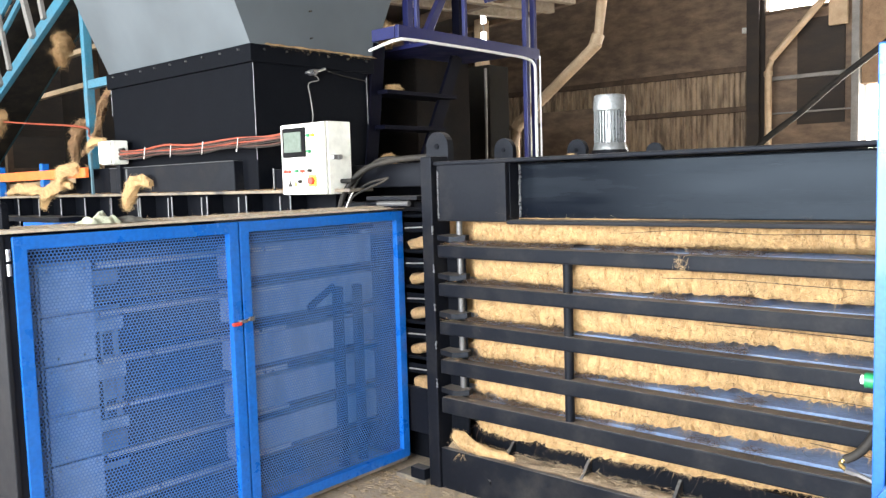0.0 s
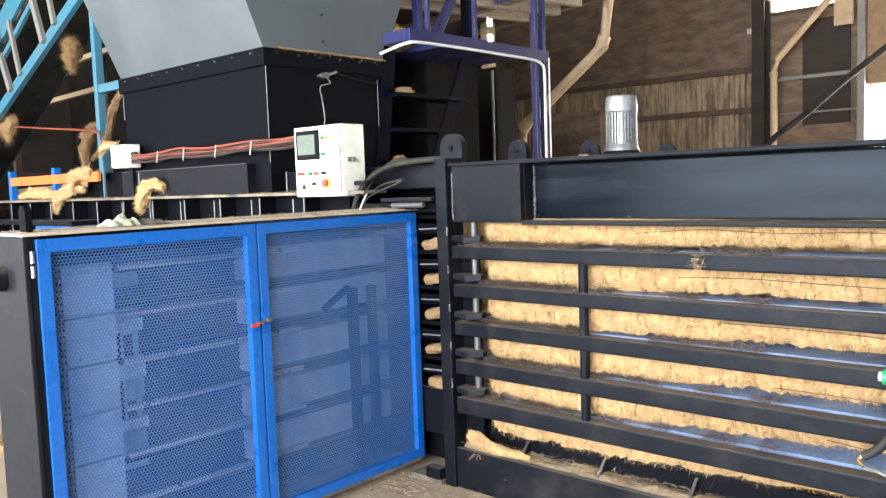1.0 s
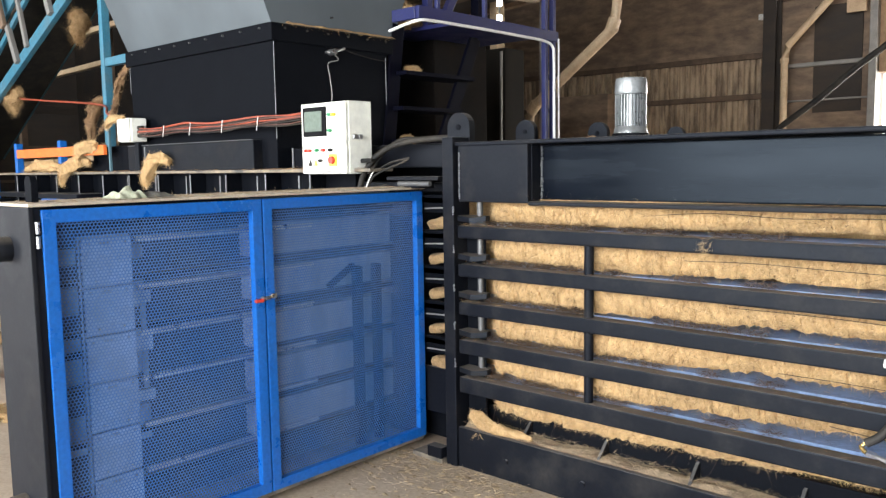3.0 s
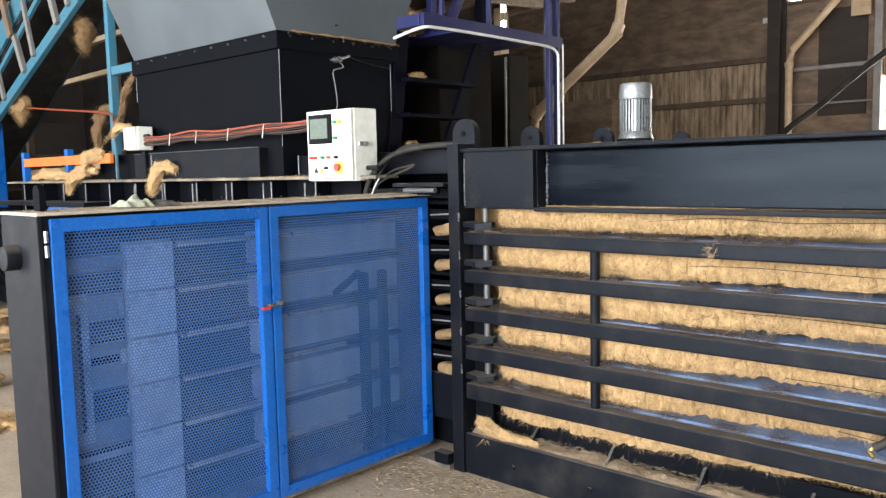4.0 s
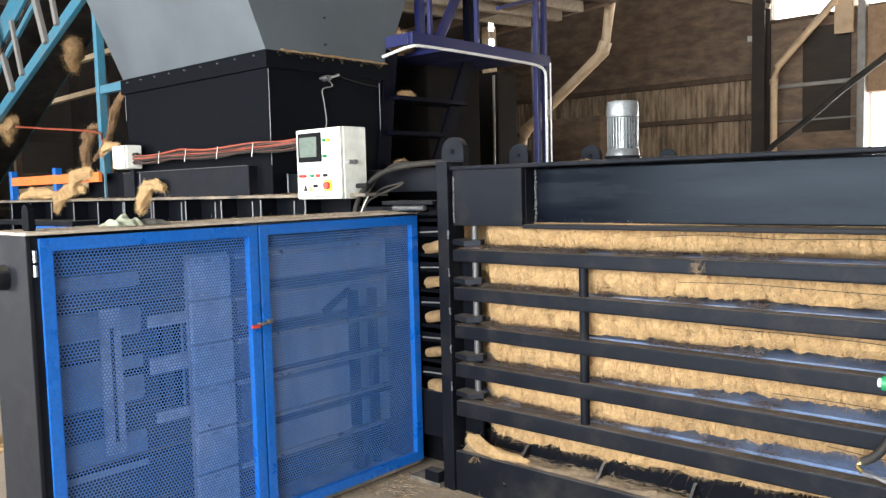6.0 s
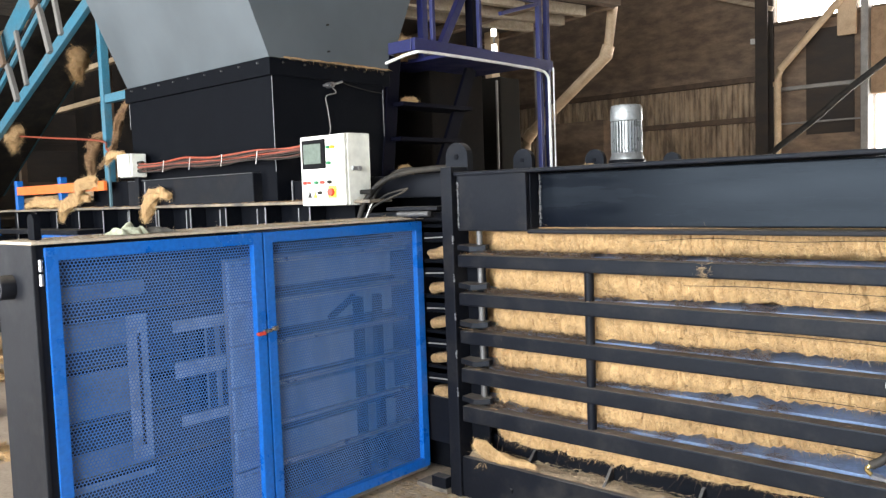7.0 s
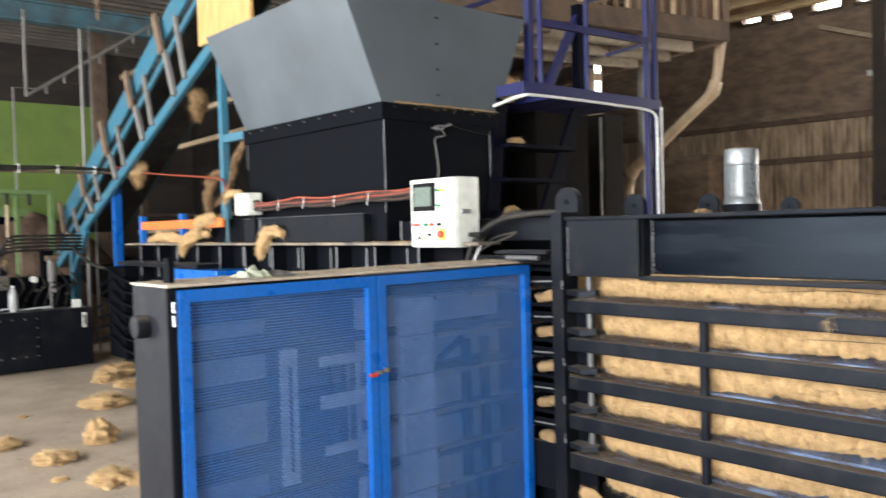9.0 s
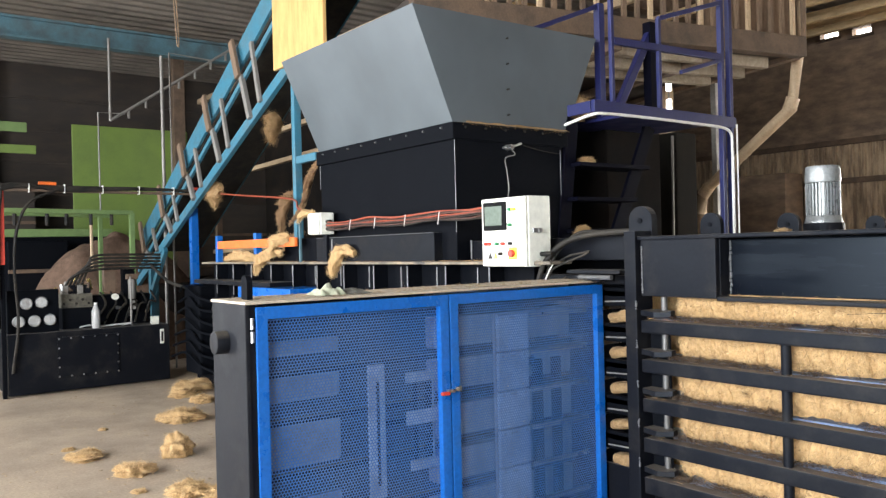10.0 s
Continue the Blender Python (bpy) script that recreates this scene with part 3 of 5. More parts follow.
part("side_plate", block(-1.2, -0.1, 0.14, 0.2, 1.45, 1.50, 0.005), BLACK, press)
part("body_top", block(-6.0, -1.0, 0.14, 1.5, 1.5, 1.58), BLACKFLAT, press)
part("clamp_block", block(-0.42, -0.3, 0.02, 0.2, 1.47, 1.515, 0.008), BLACK, press)
part("clamp_rod", rod((-0.40, -0.035, 1.497), (-0.17, -0.035, 1.497), 0.014, 14), PIN, press, "dull steel clamp rod", smooth=True)
part("clamp_plate", block(-0.5, -0.12, -0.03, 0.12, 1.515, 1.535, 0.003), BLACK, press)

# feed box under the hopper
part("feed_box", block(-3.5, -1.615, 0.07, 1.08, 1.58, 2.41, 0.006), BLACKFLAT, press, "dull black feed box")
part("feed_flange", block(-3.53, -1.60, 0.045, 1.13, 2.405, 2.52, 0.006), BLACKFLAT, press)
for a, b in (((-1.612, 0.067, 1.78), (-1.612, 0.067, 2.4)), ((-3.503, 0.067, 2.2), (-3.503, 0.067, 2.4)), ((-1.612, 1.06, 1.8), (-1.612, 1.06, 2.38))):
    part("weld_bead", rod(a, b, 0.003, 6), WELD, press)

hop = group_thing("feed_hopper", "grey painted sheet-steel hopper flaring above the feed box", "hopper", (-2.55, 0.6, 2.52))
HB = [(-3.5, 0.056), (-1.615, 0.056), (-1.615, 1.14), (-3.5, 1.14)]
HT = [(-3.52, -0.265), (-1.595, -0.265), (-1.595, 1.46), (-3.52, 1.46)]
HZ = (2.522, 3.26)
for k in range(4):
    (ax, ay), (bx, by) = HB[k], HB[(k + 1) % 4]
    (cx, cy), (dx, dy) = HT[(k + 1) % 4], HT[k]
    bm = bmesh.new()
    f = bm.faces.new([bm.verts.new(p) for p in ((ax, ay, HZ[0]), (bx, by, HZ[0]), (cx, cy, HZ[1]), (dx, dy, HZ[1]))])
    f.normal_update()
    n = f.normal.copy()
    out = bmesh.ops.extrude_face_region(bm, geom=[f])
    bmesh.ops.translate(bm, vec=n * -0.01, verts=[v for v in out["geom"] if isinstance(v, bmesh.types.BMVert)])
    part("hopper_panel", bm, HOPPER, hop)
for k in range(9):
    x = -3.4 + k * 0.21
    part("bolt", rod((x, 0.03, 2.49), (x, 0.05, 2.49), 0.006, 6), PIN, press)
for k in range(6):
    y = 0.15 + k * 0.18
    part("bolt", rod((-1.6, y, 2.49), (-1.585, y, 2.49), 0.007, 6), RUBBER, press)
for z in (2.6, 2.78, 2.96, 3.14):
    part("bolt", rod((-1.602, 0.54, z), (-1.58, 0.54, z), 0.006, 6), RUBBER, hop)


# ---- coir bale in the chamber ----
bale = group_thing("coir_bale", "golden coir fibre bale pressed behind black side bars", "bale", (1.3, 0.3, 0.3))
SLOTS = [(1.30, 1.42)] + [(zb + 0.008, za - ha + 0.03) for (za, ha), (zb, hb) in zip(BARS, BARS[1:])] + [(0.31, BARS[-1][0] - 0.05)]


def bale_point(x, v, z0, z1, seed):
    """A point of one layer's uneven front, v from its foot to its head."""
    rag = max(0.0, 0.002 + 0.014 * noise.noise(Vector((x * 2.3, seed, 1))) + 0.016 * noise.noise(Vector((x * 11, seed, 2))) + 0.014 * noise.noise(Vector((x * 37, seed, 3))))
    rag += (0.010 + 0.018 * (1.3 - z0)) * min(1.0, max(0.0, (x - 0.95) / 0.9))
    z = z0 + rag * (1 - v) + (z1 - z0) * v
    p = Vector((x * 9, z * 20, seed))
    fold = noise.noise(Vector((x * 22 + 0.4 * noise.noise(p), seed, z * 1.5)))
    d = 0.016 * noise.noise(p) + 0.010 * noise.noise(p * 2.7) + 0.005 * noise.noise(p * 7) + 0.010 * fold
    d -= 0.016 * max(0.0, 0.10 - abs(fold)) / 0.10
    low = 0.05 * max(0, noise.noise(Vector((x * 3.1, seed, 4)))) + 0.03 * max(0, noise.noise(Vector((x * 14, seed, 9))))
    bulge = 0.035 * (1 - (2 * v - 1) ** 2)
    spill = 0.036 * min(1.0, max(0.0, (1.45 - x) / 0.6))
    bulge -= 0.06 * max(0.0, (0.19 - x) / 0.065)
    return (x, 0.128 - bulge - d + low * (1 - v) * 0.8 * min(1.0, max(0.12, (x - 0.7) / 0.9)) - spill, z)


def bale_face(x0, x1, z0, z1, seed):
    return sheet(None, int((x1 - x0) * 150), 10, lambda u, v: bale_point(x0 + (x1 - x0) * u, v, z0, z1, seed))


def loose_end(z0, z1, seed):
    """A layer's rounded end, sagging where it leaves the chamber."""
    def shape(u, v):
        x = -0.36 + 0.25 * u
        a = math.pi * (v - 0.5)
        k = 1.0 + 0.25 * noise.noise(Vector((x * 14, a, seed)))
        mid = (z0 + z1) / 2 - 0.03 * (1 - u) ** 1.5 + 0.008 * noise.noise(Vector((x * 8, seed, 3)))
        return (x, 0.215 - 0.07 * k * max(0.0, math.cos(a)) ** 0.5, mid + 0.5 * (z1 - z0) * k * math.sin(a))
    return sheet(None, 30, 12, shape)


for n, (z0, z1) in enumerate(SLOTS):
    part("bale_layer", bale_face(0.125, BX1, z0, z1, n * 7.3), STRAW, bale, smooth=True)
for n, (z, h) in enumerate(BARS):
    part("bale_layer", loose_end(z - 0.022, z + 0.042, 60 + n * 5.1), CLUMP, bale, smooth=True)
part("bale_core", block(-0.34, BX1, 0.48, 0.58, 0.28, 1.44), STRAW, bale)


def on_face(rng):
    n = rng.randrange(len(SLOTS))
    v = rng.random()
    q = bale_point(rng.uniform(0.13, 2.5), v, *SLOTS[n], n * 7.3)
    return (q[0], q[1] - 0.002, q[2]), (rng.uniform(-1, 1), -0.45, rng.uniform(-1.0, 0.6))


mesh_part("loose_fibre", fibres(34000, on_face, 0.03, 0.0013, 0.3, 3), FIBRE, bale, "loose golden fibres", "stuff")


mesh_part("pale_fibre", fibres(4000, on_face, 0.035, 0.0011, 0.25, 12), PALEFIBRE, bale, "pale strands on the bale", "stuff")
mesh_part("short_dark_fibre", fibres(5000, on_face, 0.022, 0.0014, 0.3, 13), DARKFIBRE, bale, "short dark strands on the bale", "stuff")
mesh_part("long_fibre", fibres(500, on_face, 0.15, 0.0013, 0.12, 6), DARKFIBRE, bale, "long dark strands on the bale", "stuff")


def on_ledge(rng):
    z = BARS[rng.randrange(5)][0]
    x = 2.5 * rng.random() ** 1.6
    return (x, rng.uniform(-0.01, 0.16), z + 0.004), (rng.uniform(-1, 1), rng.uniform(-0.8, 0.2), 0.12)


def on_fringe(rng):
    z = BARS[rng.randrange(5)][0]
    x = 0.13 + 1.5 * rng.random() ** 1.3
    if noise.noise(Vector((x * 7, z * 5, 2))) < -0.1:
        x = 0.13 + 0.6 * rng.random()
    return (x, rng.uniform(0.045, 0.10), z + rng.uniform(-0.004, 0.022)), (rng.uniform(-1, 1), rng.uniform(-0.8, 0.2), rng.uniform(-0.2, 0.5))


mesh_part("fringe_fibre", fibres(15000, on_fringe, 0.03, 0.002, 0.25, 8), DARKFIBRE, bale, "dark brown fibre fringe along the bars", "stuff")
mesh_part("fallen_fibre", fibres(800, on_ledge, 0.035, 0.0012, 0.2, 5), CLUMPFIBRE, bale, "fibres lying on the bars", "stuff")


# ---- needle cabinet with perforated doors ----
cabinet = group_thing("needle_cabinet", "charcoal steel cabinet with two perforated blue doors", "cabinet", (-0.55, -0.95, 0))
CX0, CX1, CY0, CY1, CZ = -0.73, -0.405, -1.97, 0.13, 1.475
part("end_panel", block(CX0, CX1 + 0.03, CY0, CY0 + 0.02, 0.0, CZ - 0.012, 0.005), GREYEND, cabinet)
part("top_panel", block(CX0 - 0.005, CX1 + 0.042, CY0 - 0.004, CY1, CZ - 0.011, CZ + 0.001, 0.003), DUSTTOP, cabinet, "fibre-dusted top panel")
part("back_panel", block(CX0, CX0 + 0.015, CY0 + 0.02, CY1 - 0.3, 0.04, CZ - 0.012), INNER, cabinet)
part("back_panel", block(CX0, CX0 + 0.015, CY1 - 0.3, CY1, 0.04, 0.36), INNER, cabinet)
part("front_edge", block(CX1 - 0.02, CX1 + 0.025, CY0 + 0.02, CY0 + 0.05, 0.04, CZ - 0.012), BLACK, cabinet)
part("inner_end", block(CX0 + 0.015, CX1 - 0.02, CY1 - 0.02, CY1, 0.05, CZ - 0.012), INNER, cabinet)
part("base_panel", block(CX0 + 0.015, CX1, CY0 + 0.02, CY1, 0.03, 0.05), DUSTY, cabinet)
for z in (1.30, 0.28):
    part("pivot_pin", rod((-0.58, CY0 - 0.055, z), (-0.58, CY0 + 0.01, z), 0.048, 20, bevel=0.006), GREYEND, cabinet, smooth=True)
bm = plate_xz(lug_outline(-0.52, 1.548, 0.03, CZ - 0.004), CY0 + 0.06, CY0 + 0.085)
part("lifting_lug", bm, BLACKFLAT, cabinet)


def perforated(y0, y1, z0, z1, x, pitch, hole):
    """A sheet with a hexagonal net of real holes."""
    rows = int((z1 - z0) / (pitch * 0.866))
    cols = int((y1 - y0) / pitch)
    verts, faces, seen = [], [], {}

    def vert(y, z):
        y, z = min(max(y, y0), y1), min(max(z, z0), z1)
        key = (round(y, 5), round(z, 5))
        if key not in seen:
            seen[key] = len(verts)
            verts.append((x, y, z))
        return seen[key]
    ang = [math.radians(30 + 60 * k) for k in range(6)]
    ro, ri = pitch / math.sqrt(3), hole / 2 * 1.06
    for r in range(rows + 1):
        for c in range(cols + 1):
            cy = y0 + c * pitch + (pitch / 2 if r % 2 else 0)
            cz = z0 + r * pitch * 0.866
            o = [vert(cy + ro * math.cos(a), cz + ro * math.sin(a)) for a in ang]
            i = [vert(cy + ri * math.cos(a), cz + ri * math.sin(a)) for a in ang]
            for k in range(6):
                q = [o[k], o[(k + 1) % 6], i[(k + 1) % 6], i[k]]
                if len(set(q)) == 4:
                    faces.append(q)
    me = bpy.data.meshes.new("perforated_sheet")
    me.from_pydata(verts, [], faces)
    return me


DX = -0.375


def door_ring(ya, yb, z0, z1, f):
    """A welded frame of square tube round a door leaf."""
    bm = bmesh.new()
    loops = []
    for x, k in ((DX + 0.004, 0.0), (DX + 0.004, f), (DX - 0.03, f), (DX - 0.03, 0.0)):
        loops.append([bm.verts.new((x, y, z)) for y, z in ((ya + k, z0 + k), (yb - k, z0 + k), (yb - k, z1 - k), (ya + k, z1 - k))])
    for u, v in zip(loops, loops[1:] + loops[:1]):
        for k in range(4):
            bm.faces.new((u[k], u[(k + 1) % 4], v[(k + 1) % 4], v[k]))
    bmesh.ops.recalc_face_normals(bm, faces=bm.faces)
    bmesh.ops.bevel(bm, geom=bm.edges[:], offset=0.004, segments=2, affect="EDGES", profile=0.6)
    return bm


LEAVES = [(-1.925, -0.952), (-0.945, 0.118)]
for n, (ya, yb) in enumerate(LEAVES):
    f = 0.052 if n == 0 else 0.05
    z0, z1 = 0.062, 1.452
    bm = door_ring(ya, yb, z0, z1, f)
    door = part("door", bm, BLUE, cabinet, "bright blue framed door with perforated sheet")
    me = perforated(ya + f - 0.006, yb - f + 0.006, z0 + f - 0.006, z1 - f + 0.006, DX - 0.026, 0.0146, 0.0110)
    me.materials.append(MESHBLUE)
    me.transform(Matrix.Translation(-cabinet.location))
    sh = new("perforated_sheet", me)
    sh.parent = door
    tagged(sh, "dusty blue perforated steel sheet")
    if n == 0:
        for zz in (1.332, 1.386):
            part("hinge", rod((DX - 0.004, ya - 0.014, zz - 0.022), (DX - 0.004, ya - 0.014, zz + 0.022), 0.009, 10), STEEL, door, "bright steel hinge", smooth=True)
latch = part("latch", block(DX + 0.004, DX + 0.024, -0.978, -0.935, 0.988, 1.004, 0.004), STEEL, cabinet, "steel toggle latch with a red grip")
part("latch_hook", block(DX + 0.004, DX + 0.02, -0.925, -0.895, 0.990, 1.012, 0.004), STEEL, latch)
part("latch_pin", rod((DX + 0.014, -0.94, 0.998), (DX + 0.014, -0.91, 1.0), 0.005, 8), BRASS, latch)
part("latch_grip", block(DX + 0.010, DX + 0.030, -1.018, -0.972, 0.980, 0.997, 0.006), RED, latch, "red plastic grip")

# guides inside
for k, z in enumerate((1.365, 1.13, 0.915, 0.675, 0.447, 0.225)):
    part("guide_rail", block(-0.64, -0.60, CY0 + 0.05, CY1, z - 0.012, z + 0.012, 0.003), GREYEND, cabinet)
    part("guide_block", block(-0.70, -0.62, -0.86, 0.105, z + 0.033, min(z + 0.19, 1.45), 0.006), PANEL, cabinet, "pale worn guide block")
for z0, z1 in ((1.20, 1.27), (0.99, 1.11), (0.69, 0.90), (0.38, 0.55)):
    part("rear_panel", block(-0.70, -0.665, CY0 + 0.06, -1.38, z0, z1, 0.02), DULL, cabinet)
part("inner_post", block(-0.6, -0.56, -0.22, -0.17, 0.05, 1.05, 0.004), BLACKFLAT, cabinet)
part("inner_post", block(-0.6, -0.56, -0.075, -0.03, 0.05, 1.05, 0.004), BLACKFLAT, cabinet)
part("inner_brace", beam((-0.58, -0.22, 1.06), (-0.58, -0.40, 0.96), 0.02, 0.03), BLACKFLAT, cabinet)

carriage = group_thing("needle_carriage", "pale steel needle carriage sliding inside the cabinet", "needle carriage", (-0.5, -1.67, 0.12))
part("carriage_plate", block(-0.53, -0.51, -1.80, -1.58, 0.12, 1.33, 0.004), DULL, carriage)
for k in range(6):
    z = 0.13 + k * 0.2
    part("needle_holder", block(-0.51, -0.485, -1.795, -1.585, z, z + 0.190, 0.006), LEDGE, carriage, "pale worn holder plate")
    for y, w in ((-1.765, 0.008), (-1.70, 0.02), (-1.615, 0.007)):
        part("holder_slot", block(-0.486, -0.483, y - w, y + w, z + 0.165, z + 0.178, 0.002), DULL, carriage)
    for y in (-1.74, -1.635):
        part("holder_bolt", rod((-0.486, y, z + 0.02), (-0.476, y, z + 0.02), 0.005, 6), STEEL, carriage)
    part("needle", beam((-0.50, -1.56, z + 0.175), (-0.50, -0.62, z + 0.175), 0.02, 0.022, 0.003), STEEL, carriage, "long steel needle")
slider = group_thing("stage_slider", "narrow pale steel slider plate behind the needle carriage", "slider", (-0.58, -1.9, 0.5))
part("slider_plate", block(-0.575, -0.56, -1.945, -1.855, 0.5, 1.13, 0.004), WORN, slider)
part("slider_slot", block(-0.56, -0.556, -1.905, -1.89, 0.56, 1.05), RUBBER, slider)
part("slider_link", block(-0.6, -0.59, -1.9, -1.5, 0.82, 0.85, 0.003), BLACKFLAT, slider)
part("slider_post", block(-0.6, -0.59, -1.6, -1.56, 0.58, 1.06, 0.003), BLACKFLAT, slider)
for y in (-1.66, -1.56, -1.49):
    part("slider_link", block(-0.60, -0.592, y - 0.012, y + 0.012, 0.635, 1.02, 0.002), DULL if y > -1.6 else BLACKFLAT, slider)
part("slider_arm", block(-0.59, -0.575, -1.72, -1.46, 1.02, 1.07, 0.004), WORN, slider)
part("slider_arm", block(-0.59, -0.575, -1.72, -1.46, 0.81, 0.88, 0.004), WORN, slider)
part("slider_arm", block(-0.59, -0.575, -1.70, -1.46, 0.585, 0.635, 0.004), WORN, slider)


for n, (z0, z1) in enumerate(SLOTS[:5]):
    rng = random.Random(40 + n)
    for x0, x1 in ((1.0 + 0.2 * n, 3.2),):
        zz = z0 + (z1 - z0) * rng.uniform(0.35, 0.75)
        pts = [(x0 + (x1 - x0) * k / 7, 0.072 + rng.uniform(-0.008, 0.006), zz + rng.uniform(-0.008, 0.008) + 0.008 * math.sin(k * 0.9 + n)) for k in range(8)]
        part("tie_wire", tube(pts, 0.0014, 5), RUBBER, bale, "thin dark tie wire")
# ---- control box ----
box = group_thing("control_box", "white enamel control box with display and push buttons", "control box", (-0.93, 0.0, 1.58))
part("box_body", block(-1.148, -0.75, -0.075, 0.10, 1.552, 1.965, 0.008), WHITE, box)
part("box_door", block(-1.145, -0.753, -0.098, -0.078, 1.555, 1.962, 0.006), WHITE, box)
bezel = part("display", block(-1.12, -0.915, -0.108, -0.097, 1.77, 1.94, 0.004), SCREEN, box, "dark display with grey screen")
part("screen", block(-1.10, -0.945, -0.112, -0.107, 1.80, 1.915), LCD, bezel)


def button(x, z, r, mat, label):
    ob = part("push_button", rod((x, -0.122, z), (x, -0.097, z), r, 14, bevel=0.002), mat, box, label, smooth=True)
    return ob


for x, z, m, t in ((-0.865, 1.89, GREENB, "green button"), (-0.865, 1.80, GREENB, "green button"), (-0.83, 1.89, YELLOW, "yellow button"),
                   (-1.085, 1.69, RED, "red button"), (-1.055, 1.69, RED, "red button"), (-0.985, 1.69, GREENB, "green button"),
                   (-0.93, 1.69, RED, "red button"), (-0.865, 1.69, RUBBER, "black switch"), (-0.955, 1.63, RUBBER, "black switch")):
    button(x - 0.012, z, 0.0095, m, t)
part("stop_plate", block(-0.90, -0.83, -0.102, -0.097, 1.597, 1.667), YELLOW, box, "yellow emergency stop plate")
button(-0.866, 1.632, 0.022, RED, "red mushroom stop button")
part("warning_sign", plate_xz([(-1.04, 1.60), (-1.0, 1.60), (-1.02, 1.64)], -0.101, -0.097), YELLOW, box, "yellow warning triangle")
part("warning_sign", plate_xz([(-1.09, 1.60), (-1.05, 1.60), (-1.07, 1.64)], -0.101, -0.097), RUBBER, box, "black warning triangle")
part("box_lock", block(-0.752, -0.735, -0.05, -0.01, 1.75, 1.775, 0.003), STEEL, box)
part("box_lock", rod((-0.752, 0.0, 1.762), (-0.728, 0.0, 1.762), 0.014, 12), STEEL, box, "round steel lock", smooth=True)
part("box_label", block(-0.99, -0.83, -0.0995, -0.097, 1.565, 1.572, 0.0), GALV, box, "grey printed line")
part("cable_gland", rod((-0.752, 0.02, 1.625), (-0.66, 0.02, 1.625), 0.014, 10), RUBBER, box)

# ---- cables and hoses round the control box ----
def hose_line(name, pts, r, mat, label, category, n=8):
    return thing(name, tube(pts, r, 10, smooth_n=n), mat, label, category, smooth=True)


hose_line("hydraulic_hose", [(-0.783, 0.020, 1.448), (-0.757, 0.030, 1.537), (-0.723, 0.050, 1.601), (-0.661, 0.070, 1.662), (-0.560, 0.090, 1.707), (-0.404, 0.100, 1.731), (-0.243, 0.110, 1.738), (-0.158, 0.130, 1.738)], 0.017, RUBBER, "thick dusty black hydraulic hose arching over the press", "hose")
hose_line("hydraulic_hose", [(-0.764, 0.060, 1.447), (-0.732, 0.070, 1.552), (-0.674, 0.090, 1.642), (-0.618, 0.120, 1.706), (-0.565, 0.160, 1.743), (-0.490, 0.190, 1.747), (-0.390, 0.200, 1.731)], 0.010, RUBBER, "thin black hydraulic hose arching over the press", "hose")
hose_line("control_cable", [(-0.689, 0.000, 1.469), (-0.650, 0.010, 1.533), (-0.557, 0.020, 1.574), (-0.440, 0.030, 1.610), (-0.396, 0.040, 1.634), (-0.442, 0.050, 1.629), (-0.559, 0.050, 1.609), (-0.663, 0.050, 1.565)], 0.0065, RUBBER, "thin black control cable in a loop", "cable")
hose_line("control_cable", [(-0.697, -0.010, 1.463), (-0.667, 0.000, 1.527), (-0.628, 0.000, 1.572)], 0.004, CABLE, "thin grey control cable", "cable")

hose_line("sensor_wire", [(-1.57, 0.62, 2.40), (-1.60, 0.72, 2.385), (-1.60, 0.90, 2.36), (-1.60, 1.05, 2.35)], 0.0028, RUBBER, "thin wire along the feed box", "wire", 4)
level = group_thing("level_sensor", "small steel level sensor wired to the feed box", "sensor", (-1.58, 0.54, 2.37))
part("sensor_body", rod((-1.612, 0.53, 2.37), (-1.55, 0.53, 2.37), 0.02, 10), STEEL, level)
part("sensor_arm", rod((-1.56, 0.53, 2.37), (-1.57, 0.63, 2.40), 0.009, 8), STEEL, level)
part("sensor_bracket", block(-1.612, -1.585, 0.49, 0.57, 2.36, 2.375, 0.003), STEEL, level)
part("sensor_cable", tube([(-1.57, 0.53, 2.36), (-1.57, 0.57, 2.32), (-1.58, 0.49, 2.29), (-1.585, 0.505, 2.2), (-1.585, 0.52, 2.08), (-1.585, 0.51, 2.02), (-1.58, 0.515, 1.88)], 0.004, 6), GALV, level)
part("cable_clip", block(-1.60, -1.57, 0.49, 0.53, 1.985, 2.005, 0.004), CABLE, level)

jb = group_thing("junction_box", "white plastic junction box on the press body", "junction box", (-3.27, -0.02, 1.80))
part("jbox_body", block(-3.412, -3.215, -0.10, 0.03, 1.808, 1.99, 0.012), WHITE, jb)
part("jbox_lid", block(-3.405, -3.222, -0.118, -0.10, 1.815, 1.983, 0.008), WHITE, jb)
part("jbox_bracket", block(-3.31, -3.25, -0.03, 0.01, 1.582, 1.808, 0.003), BLACK, jb)
for z in (1.855, 1.885, 1.915):
    part("gland", rod((-3.215, -0.04, z), (-3.15, -0.04, z), 0.014, 8), RUBBER, jb)
rng = random.Random(8)
TIES = (-2.78, -2.42, -2.02, -1.62)
for k in range(8):
    pts = []
    for i in range(13):
        x = -3.18 + i * 0.17
        lay = 0.0075 * (k - 3.5) * (1.15 + 0.35 * math.sin(i * 1.3 + 0.4 * k))
        pts.append((x, -0.055 + 0.010 * math.sin(i * 0.7 + k), 1.868 + 0.0022 * i - 0.006 * math.sin(2.6 * x) + lay + rng.uniform(-0.003, 0.003)))
    m = ORCABLE if k in (4, 7) else BROWNCABLE if k % 2 else RUBBER
    hose_line("control_cable", pts, 0.005 if k < 7 else 0.0075, m, "orange conduit strung along the press" if m is ORCABLE else "dark cable strung along the press", "cable", 3)
